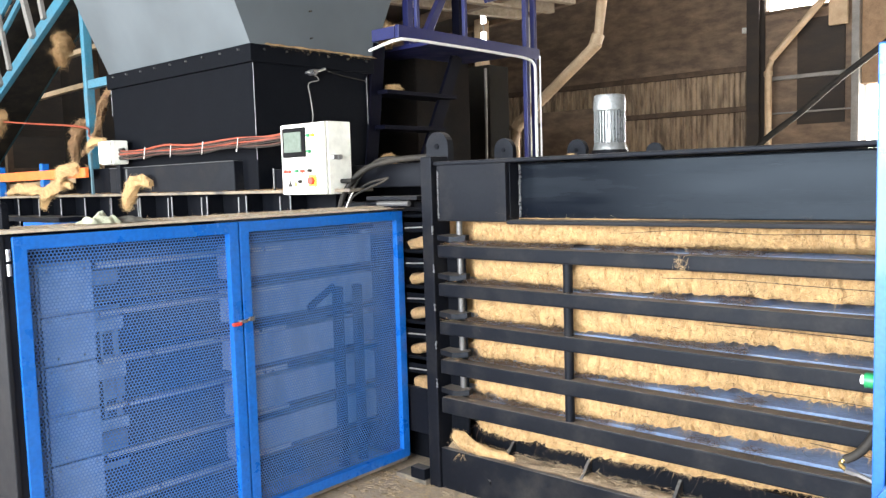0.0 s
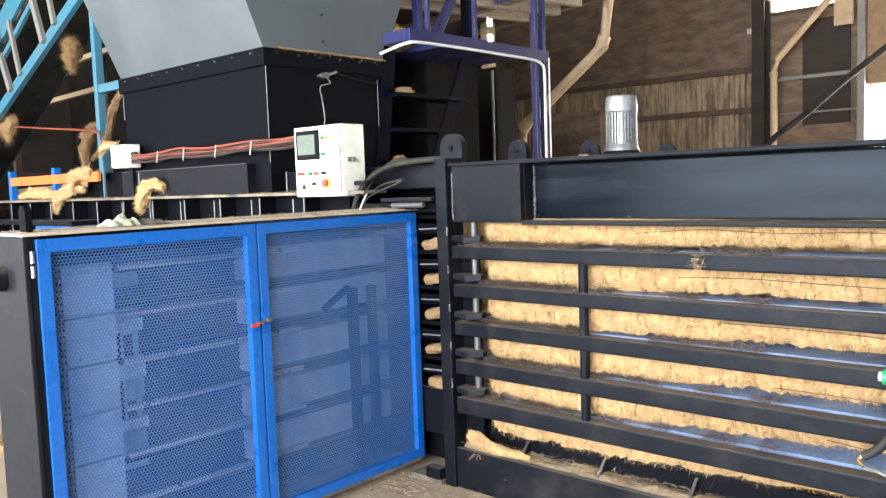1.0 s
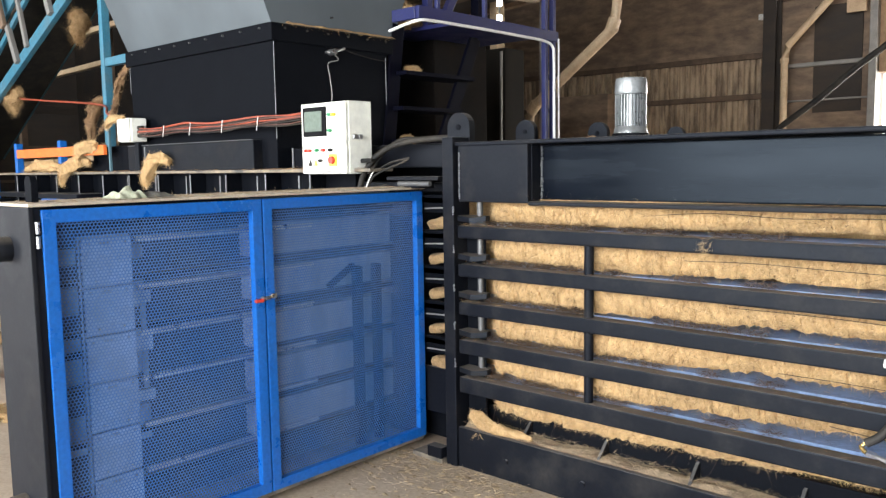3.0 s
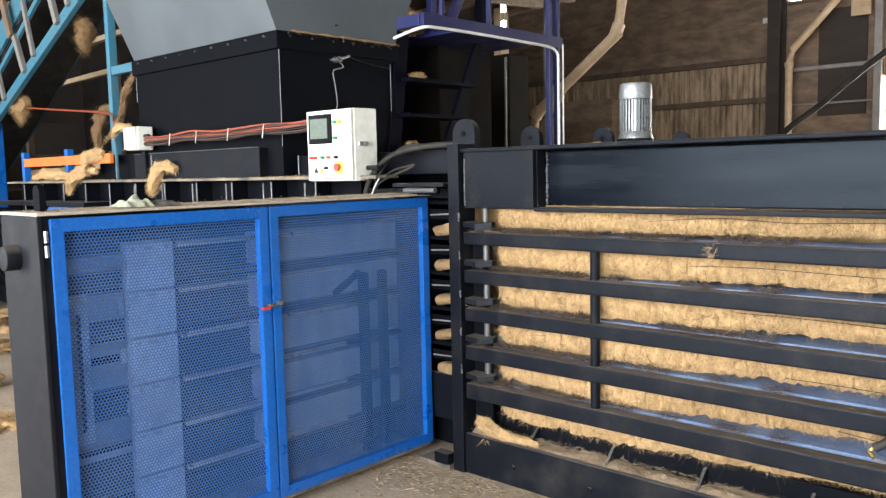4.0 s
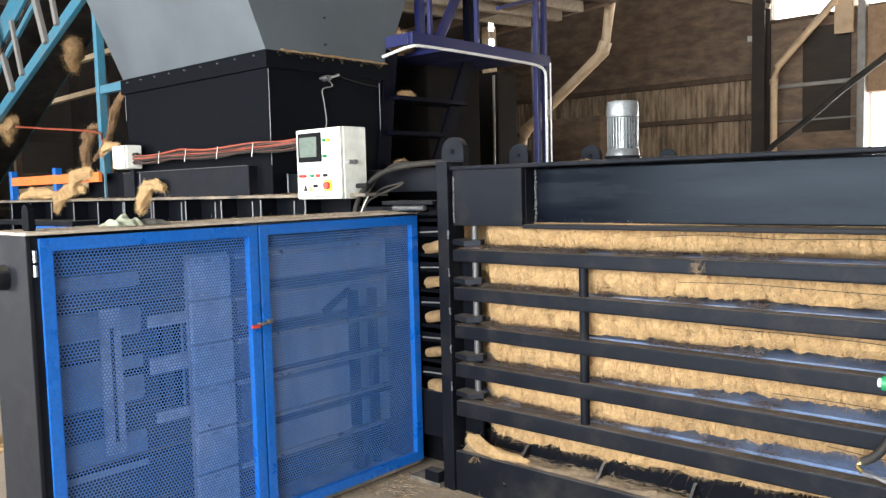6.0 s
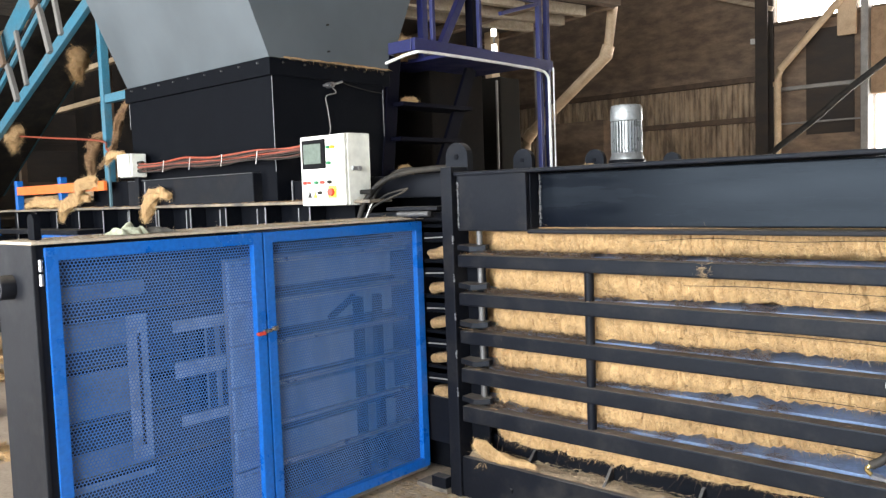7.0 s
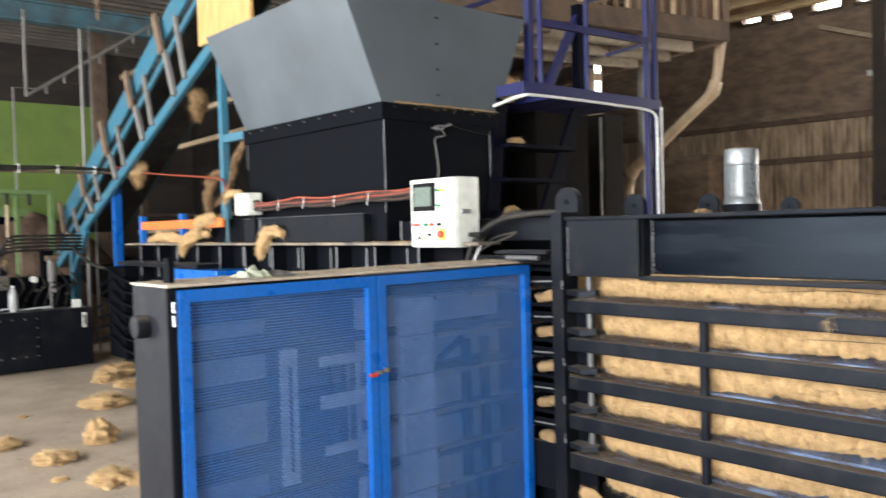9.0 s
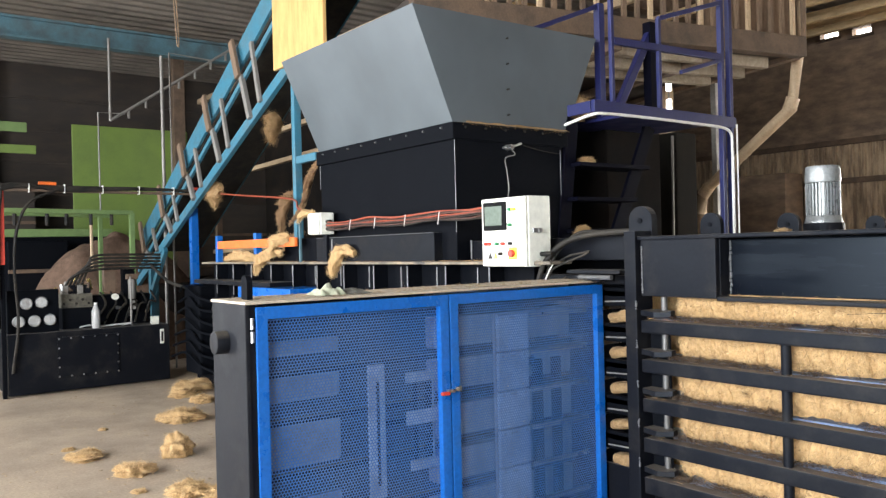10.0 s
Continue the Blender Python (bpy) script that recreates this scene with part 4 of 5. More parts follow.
for x in TIES:
    thing("cable_tie", beam((x - 0.008, -0.078, 1.83), (x + 0.010, -0.076, 1.915), 0.004, 0.004, 0.001), CABLE, "white cable tie round the conduits", "cable tie", "cable ties")
hose_line("red_cable", [(-8.2, 0.75, 2.52), (-6.6, 0.64, 2.37), (-4.97, 0.5, 2.22), (-4.2, 0.2, 2.08), (-3.41, -0.04, 1.95)], 0.010, ORCABLE, "red cable sagging between cable tray and junction box", "cable")

# ---- motor on the press ----
mot = group_thing("electric_motor", "grey finned electric motor standing on the press", "motor", (0.368, 1.1, 1.69))
MX, MY = 0.368, 1.1
part("motor_base", rod((MX, MY, 1.688), (MX, MY, 1.76), 0.106, 24, bevel=0.006), BLACK, mot, "black motor flange", smooth=True)
part("motor_flange", rod((MX, MY, 1.76), (MX, MY, 1.80), 0.10, 28, r2=0.088, bevel=0.004), ALU, mot, smooth=True)
part("motor_body", rod((MX, MY, 1.80), (MX, MY, 1.985), 0.070, 28), ALU, mot, smooth=True)
for k in range(30):
    a = 2 * math.pi * k / 30
    own = block(0.066, 0.09, -0.0035, 0.0035, 1.80, 1.98)
    bmesh.ops.transform(own, matrix=Matrix.Translation((MX, MY, 0)) @ Matrix.Rotation(a, 4, "Z"), verts=own.verts)
    part("fin", own, ALU, mot)
part("fan_cowl", rod((MX, MY, 1.98), (MX, MY, 2.075), 0.094, 28, r2=0.089, bevel=0.014), ALU, mot, "smooth grey fan cowl", smooth=True)

# ---- maintenance platform ----
plat = group_thing("maintenance_platform", "navy blue steel platform with railing and steps", "platform", (-1.5, 1.5, 1.6))
part("deck", block(-1.34, -1.12, 0.89, 2.52, 2.63, 2.66, 0.004), NAVY, plat)
part("deck_edge", block(-1.12, -1.085, 0.87, 2.52, 2.575, 2.66, 0.004), NAVY, plat)
part("deck", block(-2.1, -1.342, 1.5, 2.52, 2.63, 2.66, 0.004), NAVY, plat)
part("deck_edge", block(-1.34, -1.122, 0.865, 0.89, 2.575, 2.655, 0.004), NAVY, plat)
for y, top in ((2.36, 4.4), (2.47, 4.4)):
    part("post", block(-1.13, -1.09, y - 0.02, y + 0.02, 1.69, top, 0.004), NAVY, plat)
part("post", block(-1.125, -1.095, 1.065, 1.095, 2.66, 4.0, 0.004), NAVY, plat)
part("post", block(-1.69, -1.61, 2.13, 2.21, 2.66, 3.5, 0.004), SHADENAVY, plat)
part("post", block(-1.68, -1.62, 1.53, 1.59, 2.66, 3.56, 0.004), NAVY, plat)
part("post", block(-1.125, -1.095, 1.58, 1.61, 2.66, 3.32, 0.004), NAVY, plat)
part("rail", beam((-1.11, 1.1, 3.09), (-1.11, 2.36, 3.127), 0.035, 0.05, 0.004), NAVY, plat)
part("rail", beam((-1.11, 1.595, 3.32), (-1.11, 2.36, 3.56), 0.035, 0.035, 0.004), NAVY, plat)
part("rail", beam((-1.65, 1.57, 3.55), (-1.65, 0.7, 3.20), 0.03, 0.035, 0.004), NAVY, plat)
part("rail", beam((-1.11, 1.85, 2.955), (-1.11, 2.36, 3.105), 0.03, 0.03, 0.004), NAVY, plat)
part("brace", beam((-1.65, 1.72, 2.70), (-1.65, 2.18, 3.43), 0.05, 0.07, 0.004), NAVY, plat)
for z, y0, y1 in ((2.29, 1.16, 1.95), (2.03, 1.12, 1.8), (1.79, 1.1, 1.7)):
    part("step", block(-1.75, -1.5, y0, y1, z - 0.03, z, 0.003), SHADENAVY, plat)
part("stringer", beam((-1.62, 2.1, 2.63), (-1.62, 1.6, 1.62), 0.03, 0.12, 0.004), SHADENAVY, plat)
part("stringer", beam((-1.62, 1.2, 2.63), (-1.62, 1.06, 1.62), 0.03, 0.12, 0.004), SHADENAVY, plat)
hose_line("white_cable", [(-1.36, 0.86, 2.52), (-1.10, 0.855, 2.555), (-1.075, 1.0, 2.568), (-1.075, 1.5, 2.572), (-1.075, 2.0, 2.57), (-1.075, 2.30, 2.565), (-1.07, 2.41, 2.53), (-1.07, 2.43, 2.43), (-1.07, 2.43, 2.1), (-1.07, 2.43, 1.70)], 0.011, CABLE, "white cable clipped under the platform edge", "cable", 6)
hose_line("white_cable", [(-1.065, 2.49, 2.6), (-1.065, 2.49, 2.2), (-1.065, 2.49, 1.70)], 0.007, CABLE, "white cable down the platform post", "cable", 4)

# ---- inclined conveyor ----
conv = group_thing("inclined_conveyor", "light blue lattice conveyor rising to the hopper", "conveyor", (-8, 0.9, 0))
up = lambda x: 4.44 + 0.53 * (x + 5.67)
lo = lambda x: 2.76 + 0.43 * (x + 7)
for y in (0.55, 1.45):
    if y > 1:
        part("side_board", beam((-10.2, y, up(-10.2) - 0.14), (-4.3, y, up(-4.3) - 0.14), 0.04, 0.26, 0.006), TEAL, conv)
        continue
    part("side_board", beam((-10.2, y, up(-10.2) - 0.14), (-4.3, y, up(-4.3) - 0.14), 0.04, 0.26, 0.006), TEAL, conv)
    part("lower_chord", beam((-10.9, y, lo(-10.9)), (-4.6, y, lo(-4.6)), 0.06, 0.12, 0.006), TEAL, conv)
    part("middle_rail", beam((-10.4, y - 0.02, up(-10.4) - 0.5), (-4.6, y - 0.02, up(-4.6) - 0.5), 0.04, 0.06, 0.005), TEAL, conv)
    x = -10.0
    k = 0
    while x < -5.75:
        part("slat", beam((x + 0.12, y - 0.05, up(x) - 0.40), (x + 0.34, y - 0.05, lo(x + 0.34) - 0.02), 0.05, 0.075, 0.006), GALV, conv, "grey steel strut")
        part("slat", beam((x - 0.06, y - 0.09, up(x) + 0.03), (x + 0.12, y - 0.09, up(x) - 0.42), 0.04, 0.11, 0.006), BOARD, conv, "brown timber slat")
        part("slat", beam((x + 0.42, y - 0.05, up(x + 0.42) - 0.3), (x + 0.62, y - 0.05, lo(x + 0.62)), 0.04, 0.06, 0.006), GALV, conv, "grey steel strut")
        x += 0.93
        k += 1
part("belt", beam((-10.2, 1.0, up(-10.2) - 0.3), (-4.4, 1.0, up(-4.4) - 0.3), 0.84, 0.03), RUBBER, conv)
part("support_post", block(-4.99, -4.92, 0.54, 0.62, 1.58, 3.75, 0.008), TEAL, conv)
part("support_arm", block(-4.92, -4.5, 0.55, 0.61, 2.58, 2.66, 0.006), TEAL, conv)
part("support_post", block(-9.9, -9.78, 0.52, 0.64, 0.0, lo(-9.9), 0.008), TEAL, conv)
part("support_post", block(-8.3, -8.2, 0.60, 0.70, 1.25, 2.3, 0.006), BLUE, conv)
part("support_brace", beam((-10.6, 0.5, 0.2), (-9.0, 0.5, 1.75), 0.06, 0.09, 0.006), TEAL, conv)
thing("chute_board", block(-5.26, -4.15, 0.48, 0.52, 3.6, 5.1, 0.006), WOOD, "yellow plywood board at the conveyor head", "board")

# ---- rack with black backing, and boxes added for the dark behind the press ----
rack = group_thing("storage_rack", "dark steel rack with straw-covered beams behind the conveyor", "rack", (-8, 3.0, 0))
# Black backing added so the space behind the conveyor stays dark.
part("dark_backing", block(-11.5, -4.6, 3.2, 3.26, 0.0, 4.6, 0.01), SHADEBLACK, rack)
for z in (3.15, 3.62, 1.86):
    part("rack_beam", beam((-11.5, 2.2, z - 0.15), (-5.0, 2.2, z), 0.09, 0.07, 0.01), PIPE, rack, "fibre-dusted beam")
for x in (-11.3, -8.2, -5.2):
    part("rack_post", block(x - 0.05, x + 0.05, 2.15, 2.25, 0.0, 4.4, 0.006), RUST, rack)
# Boxes added; the darkness behind press and platform is their black colour.
cover = group_thing("shade_boxes", "black boxes added for the darkness behind the press", "cover", (-4, 2.2, 0))
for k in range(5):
    part("shade_box", block(-6.2 + 0.86 * k, -5.346 + 0.86 * k, 1.9, 2.6, 0.0, 2.75, 0.015), SHADEBLACK, cover)
thing("shade_slab", block(-5.2, -3.4, 4.8, 5.2, 0.0, 3.0, 0.02), SHADESLAB, "black slab added for the darkness behind the platform", "cover")

# ---- hydraulic power unit ----
unit = group_thing("hydraulic_power_unit", "black hydraulic tank unit with gauges and valves", "hydraulic unit", (-8.6, -0.7, 0))
part("tank", block(-9.3, -8.2, -1.66, 0.265, 0.02, 0.755, 0.01), BLACK, unit)
pan = part("access_panel", block(-8.2, -8.185, -1.115, -0.385, 0.18, 0.685, 0.004), BLACK, unit)
for y, z in [(-1.1 + 0.14 * k, 0.665) for k in range(6)] + [(-1.1 + 0.14 * k, 0.2) for k in range(6)] + [(-1.1, 0.2 + 0.116 * k) for k in range(1, 4)] + [(-0.4, 0.2 + 0.116 * k) for k in range(1, 4)]:
    part("bolt", rod((-8.187, y, z), (-8.172, y, z), 0.011, 6), STEEL, pan)
lev = part("level_gauge", block(-8.2, -8.18, 0.14, 0.19, 0.50, 0.69, 0.004), WHITE, unit, "white level gauge")
part("sight_glass", block(-8.18, -8.176, 0.152, 0.178, 0.53, 0.66, 0.0), RUBBER, lev)
part("filler", block(-8.35, -8.25, 0.06, 0.15, 0.755, 0.86, 0.008), WHITE, unit)
part("gauge_board", block(-8.42, -8.34, -1.64, -1.06, 0.755, 1.28, 0.006), BLACKFLAT, unit)
for y, z in ((-1.43, 1.115), (-1.26, 1.125), (-1.52, 0.90), (-1.345, 0.90), (-1.17, 0.905)):
    g = part("gauge", rod((-8.34, y, z), (-8.295, y, z), 0.072, 20, bevel=0.004), STEEL, unit, "round steel pressure gauge", smooth=True)
    part("dial", rod((-8.295, y, z), (-8.290, y, z), 0.060, 20), CLEAR, g, "grey-white dial")
    part("needle", block(-8.290, -8.287, y - 0.002, y + 0.002, z - 0.01, z + 0.03), GALV, g)
part("valve_block", block(-8.75, -8.5, -1.0, -0.62, 1.02, 1.20, 0.008), VALVE, unit, "oily bare steel valve block")
for k in range(4):
    part("solenoid", block(-8.72, -8.55, -0.97 + 0.09 * k, -0.90 + 0.09 * k, 1.2, 1.31, 0.006), BLACK if k % 2 else GALV, unit)
part("valve_stand", block(-8.8, -8.45, -1.0, -0.6, 0.755, 1.02, 0.01), BLACKFLAT, unit)
part("pump_motor", rod((-9.0, -0.52, 0.93), (-8.5, -0.52, 0.93), 0.12, 20, bevel=0.01), BLACKFLAT, unit, "black pump motor", smooth=True)
part("pump_motor", rod((-9.0, 0.0, 0.93), (-8.6, 0.0, 0.93), 0.12, 20, bevel=0.01), BLACKFLAT, unit, "black pump motor", smooth=True)
part("cover_plate", block(-8.95, -8.6, -0.6, 0.15, 0.755, 1.16, 0.02), BLACKFLAT, unit)
rng = random.Random(31)
for k in range(5):
    y = -1.0 + 0.075 * k
    part("valve_port", rod((-8.5, y + 0.03, 1.075 + 0.05 * (k % 2)), (-8.485, y + 0.03, 1.075 + 0.05 * (k % 2)), 0.017, 10), RUBBER, unit)
for k in range(9):
    y, z = -1.02 + 0.05 * k + rng.uniform(-0.01, 0.01), 1.22 + rng.uniform(0, 0.05)
    part("pipe_fitting", rod((-8.62 + rng.uniform(-0.06, 0.08), y, z), (-8.62 + rng.uniform(-0.06, 0.08), y + rng.uniform(-0.02, 0.02), z + rng.uniform(0.05, 0.14)), rng.uniform(0.014, 0.03), 8), (BRASS, STEEL, GALV, RUST)[k % 4], unit, smooth=True)
for k in range(8):
    y, z = rng.uniform(-0.65, 0.1), rng.uniform(0.86, 1.12)
    part("pipe_fitting", rod((-8.6, y, z), (-8.52, y + rng.uniform(-0.05, 0.05), z + rng.uniform(-0.03, 0.05)), rng.uniform(0.014, 0.035), 8), (STEEL, RUST, GALV, RUBBER)[k % 4], unit, smooth=True)
for k in range(6):
    y = -0.6 + 0.13 * k
    part("return_hose", tube([(-8.55, y, 0.78), (-8.48, y + 0.05, 0.9 + 0.03 * k), (-8.5, y + 0.14, 1.05), (-8.6, y + 0.1, 1.2)], 0.013, 7), RUBBER, unit, smooth=True)
part("filter_bowl", rod((-8.5, -0.12, 1.1), (-8.5, -0.12, 1.36), 0.05, 14, bevel=0.008), GALV, unit, "grey filter bowl", smooth=True)
part("filter_head", block(-8.56, -8.44, -0.19, -0.05, 1.36, 1.43, 0.01), RUST, unit)
part("standpipe", rod((-8.35, -0.18, 0.755), (-8.35, -0.18, 1.40), 0.013, 10), GALV, unit, smooth=True)
part("manifold", block(-8.7, -8.6, -0.45, -0.3, 1.2, 1.55, 0.01), RUST, unit)
part("manifold", block(-8.75, -8.6, -0.2, -0.05, 1.12, 1.5, 0.01), BLACKFLAT, unit)
part("tap", rod((-8.5, -0.35, 1.14), (-8.42, -0.35, 1.14), 0.04, 10), WHITE, unit)
for k in range(5):
    z = 1.50 + 0.045 * k
    part("pipe", tube([(-8.6, -0.95 + 0.05 * k, 1.25), (-8.5, -0.86 + 0.05 * k, 1.42 + 0.03 * k), (-8.45, -0.6, z), (-8.45, -0.2, z + 0.01), (-8.45, 0.25, z)], 0.016, 8), RUBBER, unit, smooth=True)
part("pipe", tube([(-8.4, 0.1, 1.55), (-8.2, 0.3, 1.3), (-7.6, 0.5, 1.2), (-6.8, 0.6, 1.1), (-6.1, 0.5, 0.9)], 0.022, 8), RUBBER, unit, smooth=True)
bottle = group_thing("water_bottle", "clear plastic bottle standing on the tank", "bottle", (-8.28, -0.64, 0.755))
part("bottle_body", rod((-8.28, -0.64, 0.757), (-8.28, -0.64, 0.98), 0.052, 16, bevel=0.008), CLEAR, bottle, smooth=True)
part("bottle_neck", rod((-8.28, -0.64, 0.975), (-8.28, -0.64, 1.06), 0.05, 16, r2=0.018), CLEAR, bottle, smooth=True)
part("bottle_cap", rod((-8.28, -0.64, 1.06), (-8.28, -0.64, 1.085), 0.02, 12), CABLE, bottle)
for x, y, s in ((-8.45, -0.8, 1), (-8.35, -0.3, -1)):
    thing("tool_rag", tube([(x, y, 0.77), (x + 0.03, y + 0.1, 0.79), (x, y + 0.2 * s, 0.775), (x + 0.05, y + 0.35 * s, 0.77)], 0.012, 6), CLEAR, "pale cloth strip lying on the tank", "rag")

tray = group_thing("cable_tray", "black cable run with ties on a red frame", "cable tray", (-8.2, -0.5, 2.5))
part("tray_post", beam((-8.2, -1.70, 1.6), (-8.2, -1.70, 2.5), 0.06, 0.06, 0.006), RED, tray, "red painted post")
part("tray_leg", beam((-8.2, -1.70, 0.0), (-8.2, -1.70, 1.6), 0.05, 0.05, 0.006), BLACKFLAT, tray)
part("tray_channel", beam((-8.2, -1.73, 2.50), (-8.2, 0.72, 2.49), 0.08, 0.03, 0.004), RUST, tray)
part("red_cap", block(-8.26, -8.14, 0.60, 0.74, 2.50, 2.58, 0.008), RED, tray)
for k in range(5):
    part("cable", tube([(-8.15 - 0.02 * k, -1.75 - 0.02 * k, 1.2), (-8.15, -1.72, 2.3), (-8.16, -1.62, 2.52 + 0.012 * k), (-8.15, -1.0, 2.545 - 0.012 * k), (-8.15, -0.2, 2.54 + 0.01 * math.sin(k)), (-8.15, 0.65, 2.53)], 0.017, 8), RUBBER, tray, smooth=True)
part("cable", tube([(-8.13, -1.1, 2.5), (-8.12, -1.4, 2.35), (-8.12, -1.55, 2.0), (-8.13, -1.58, 1.5), (-8.14, -1.55, 0.9), (-8.14, -1.62, 0.3)], 0.018, 8), RUBBER, tray, smooth=True)
for y in (-1.4, -1.0, -0.55, -0.1, 0.35, 0.6):
    part("tie", block(-8.21, -8.12, y - 0.004, y + 0.004, 2.47, 2.575, 0.002), CABLE, tray)
part("orange_sleeve", rod((-8.12, -1.3, 2.585), (-8.12, -1.1, 2.58), 0.02, 8), ORANGE, tray)

# ---- far west part of the hall ----
thing("hall_partition", block(-14.05, -14.0, 0.38, 2.62, 0.0, 4.225, 0.01), GREENP, "leaf green sheet partition in the back of the hall", "partition", kind="structure")
thing("hall_partition", block(-14.05, -14.0, -1.9, -0.25, 3.62, 3.78, 0.01), GREENP, "narrow leaf green sheet under the roof", "partition", kind="structure")
thing("hall_partition", block(-14.05, -14.0, -1.9, -0.4, 4.02, 4.2, 0.01), GREENF, "narrow dim green sheet under the roof", "partition", kind="structure")
low = group_thing("low_machine", "low dark machine with a pale green top band", "machine", (-12.8, -0.4, 0))
part("machine_body", block(-13.05, -12.6, -1.9, 0.72, 0.0, 2.03, 0.02), BLACKFLAT, low)
part("machine_band", block(-13.05, -12.59, -1.9, 0.72, 2.034, 2.17, 0.01), GREENF, low, "pale green band")
gf = group_thing("spray_rig", "pale green tubular spray rig behind the tank", "spray rig", (-9.5, -0.7, 0))
part("frame_bar", beam((-9.5, -1.7, 2.33), (-9.5, 0.2, 2.30), 0.06, 0.06, 0.008), GREENF, gf)
part("frame_bar", beam((-9.9, -1.7, 2.30), (-9.9, 0.0, 2.27), 0.05, 0.05, 0.008), GREENF, gf)
for y in (0.18, -1.7):
    part("frame_leg", beam((-9.5, y, 0), (-9.5, y, 2.30), 0.07, 0.07, 0.008), GREENF, gf)
part("frame_leg", beam((-9.9, -0.16, 0), (-9.9, -0.16, 2.28), 0.06, 0.06, 0.008), GREENF, gf)
for y in (-1.35, -0.95, -0.7, -0.38, -0.1):
    part("nozzle", rod((-9.5, y, 2.12), (-9.5, y, 2.28), 0.025, 8), RUBBER, gf)
part("drop_pipe", rod((-9.5, -0.38, 1.5), (-9.5, -0.38, 2.15), 0.02, 8), PIPE, gf)

bm = sheet(None, 40, 24, lambda u, v: (-12.2 + 2.0 * v, -1.1 + 3.0 * u, max(0, 2.0 * math.sin(math.pi * u) ** 0.45 * math.sin(math.pi * v) ** 0.6 + 0.14 * noise.noise(Vector((u * 9, v * 9, 2))) + 0.05 * noise.noise(Vector((u * 30, v * 30, 5))))))
thing("fibre_heap", bm, HEAP, "brown heap of loose coir fibre", "heap", kind="stuff", smooth=True)
for x0, x1, y0, y1, z1, m, lab in ((-13.2, -12.4, -3.0, -1.2, 1.6, BLACKFLAT, "dark machine housing in the back of the hall"), (-12.6, -11.8, -1.1, -0.2, 1.95, BLACKFLAT, "dark steel machine housing in the back of the hall"), (-16.2, -15.6, -4.0, 0.0, 3.2, WALLDARK, "dark brown stacked crates"), (-16.0, -15.2, 2.6, 5.5, 2.8, WALLDARK, "dark brown stacked crates")):
    ob = group_thing("machine_housing" if "machine" in lab else "crate_stack", lab, "machine" if "machine" in lab else "crates", ((x0 + x1) / 2, (y0 + y1) / 2, 0))
    part("housing_body", block(x0, x1, y0, y1, 0.0, z1, 0.02), DIMBOARDS if m is WALLDARK else m, ob)
    for k in range(1, 4):
        part("housing_rail", block(x1 - 0.01, x1 + 0.03, y0, y1, z1 * k / 4 - 0.03, z1 * k / 4 + 0.03, 0.005), RUST, ob)

hose_line("water_pipe", [(-9.3, 0.60, 0.0), (-9.3, 0.60, 2.0), (-9.3, 0.60, 4.60)], 0.024, GALV, "upright galvanised pipe beside the conveyor", "pipe", 2)
hose_line("water_pipe", [(-9.3, 0.72, 0.0), (-9.3, 0.72, 2.5), (-9.3, 0.72, 4.66), (-9.3, 1.35, 4.62)], 0.014, GALV, "upright galvanised pipe with a bent top", "pipe", 0)
hose_line("water_pipe", [(-11.0, 0.31, 5.2), (-11.0, 0.31, 3.86)], 0.022, GALV, "galvanised pipe hanging from the roof", "pipe", 0)
hose_line("sprinkler_pipe", [(-11.0, 0.31, 3.87), (-11.0, 1.4, 4.61), (-11.0, 2.6, 5.43)], 0.024, GALV, "sloping galvanised pipe with nozzles under the roof", "pipe", 4)
for k in range(7):
    y = 0.6 + 0.28 * k
    thing("pipe_nozzle", rod((-11.0, y, 3.87 + (y - 0.31) * 0.68 - 0.14), (-11.0, y, 3.87 + (y - 0.31) * 0.68), 0.022, 6), GALV, "small nozzle under the sloping pipe", "nozzle", "pipe nozzles")
hose_line("water_pipe", [(-10.5, 0.0, 1.2), (-10.5, 0.0, 3.90), (-10.5, 0.4, 3.91)], 0.012, GALV, "thin bent galvanised pipe in the hall", "pipe", 0)
hose_line("hanging_rope", [(-8.0, 0.35, 5.95), (-8.0, 0.36, 5.2), (-8.02, 0.40, 4.52), (-8.02, 0.43, 4.5), (-8.0, 0.40, 5.0), (-8.0, 0.37, 5.95)], 0.007, BRICK, "pink-brown rope hanging from the roof", "rope", 6)
thing("hall_column", block(-13.98, -13.75, 2.27, 2.5, 0, TOP, 0.01), RUST, "grey-brown hall column", "column", kind="structure")
thing("hall_column", block(-12.1, -11.8, 4.6, 4.9, 0, TOP, 0.01), RUST, "grey-brown hall column", "column", kind="structure")

# ---- mezzanine and pipes to the north ----
mez = group_thing("mezzanine", "brown timber mezzanine with slatted railing", "mezzanine", (-2.3, 5.82, 3.9))
mez.rotation_euler.z = radians(-13.2)
part("slab", block(-6.5, -2.4, 0.9, 5.82, 3.86, 4.03, 0.01), DIMBOARDS, mez)
part("edge_beam", block(-2.44, -2.3, 0.9, 5.82, 3.80, 4.035, 0.01), RUST, mez)
part("end_beam", block(-6.5, -2.44, 5.75, 5.87, 3.80, 4.035, 0.01), BOARD, mez)
for k in range(26):
    y = 1.6 + k * 0.17
    part("baluster", block(-2.39, -2.35, y - 0.025, y + 0.025, 4.035, 4.95, 0.004), PIPE if k % 4 == 0 else BOARD, mez)
part("side_panel", block(-2.42, -2.40, 4.3, 5.78, 4.035, 4.95, 0.004), BOARD, mez)
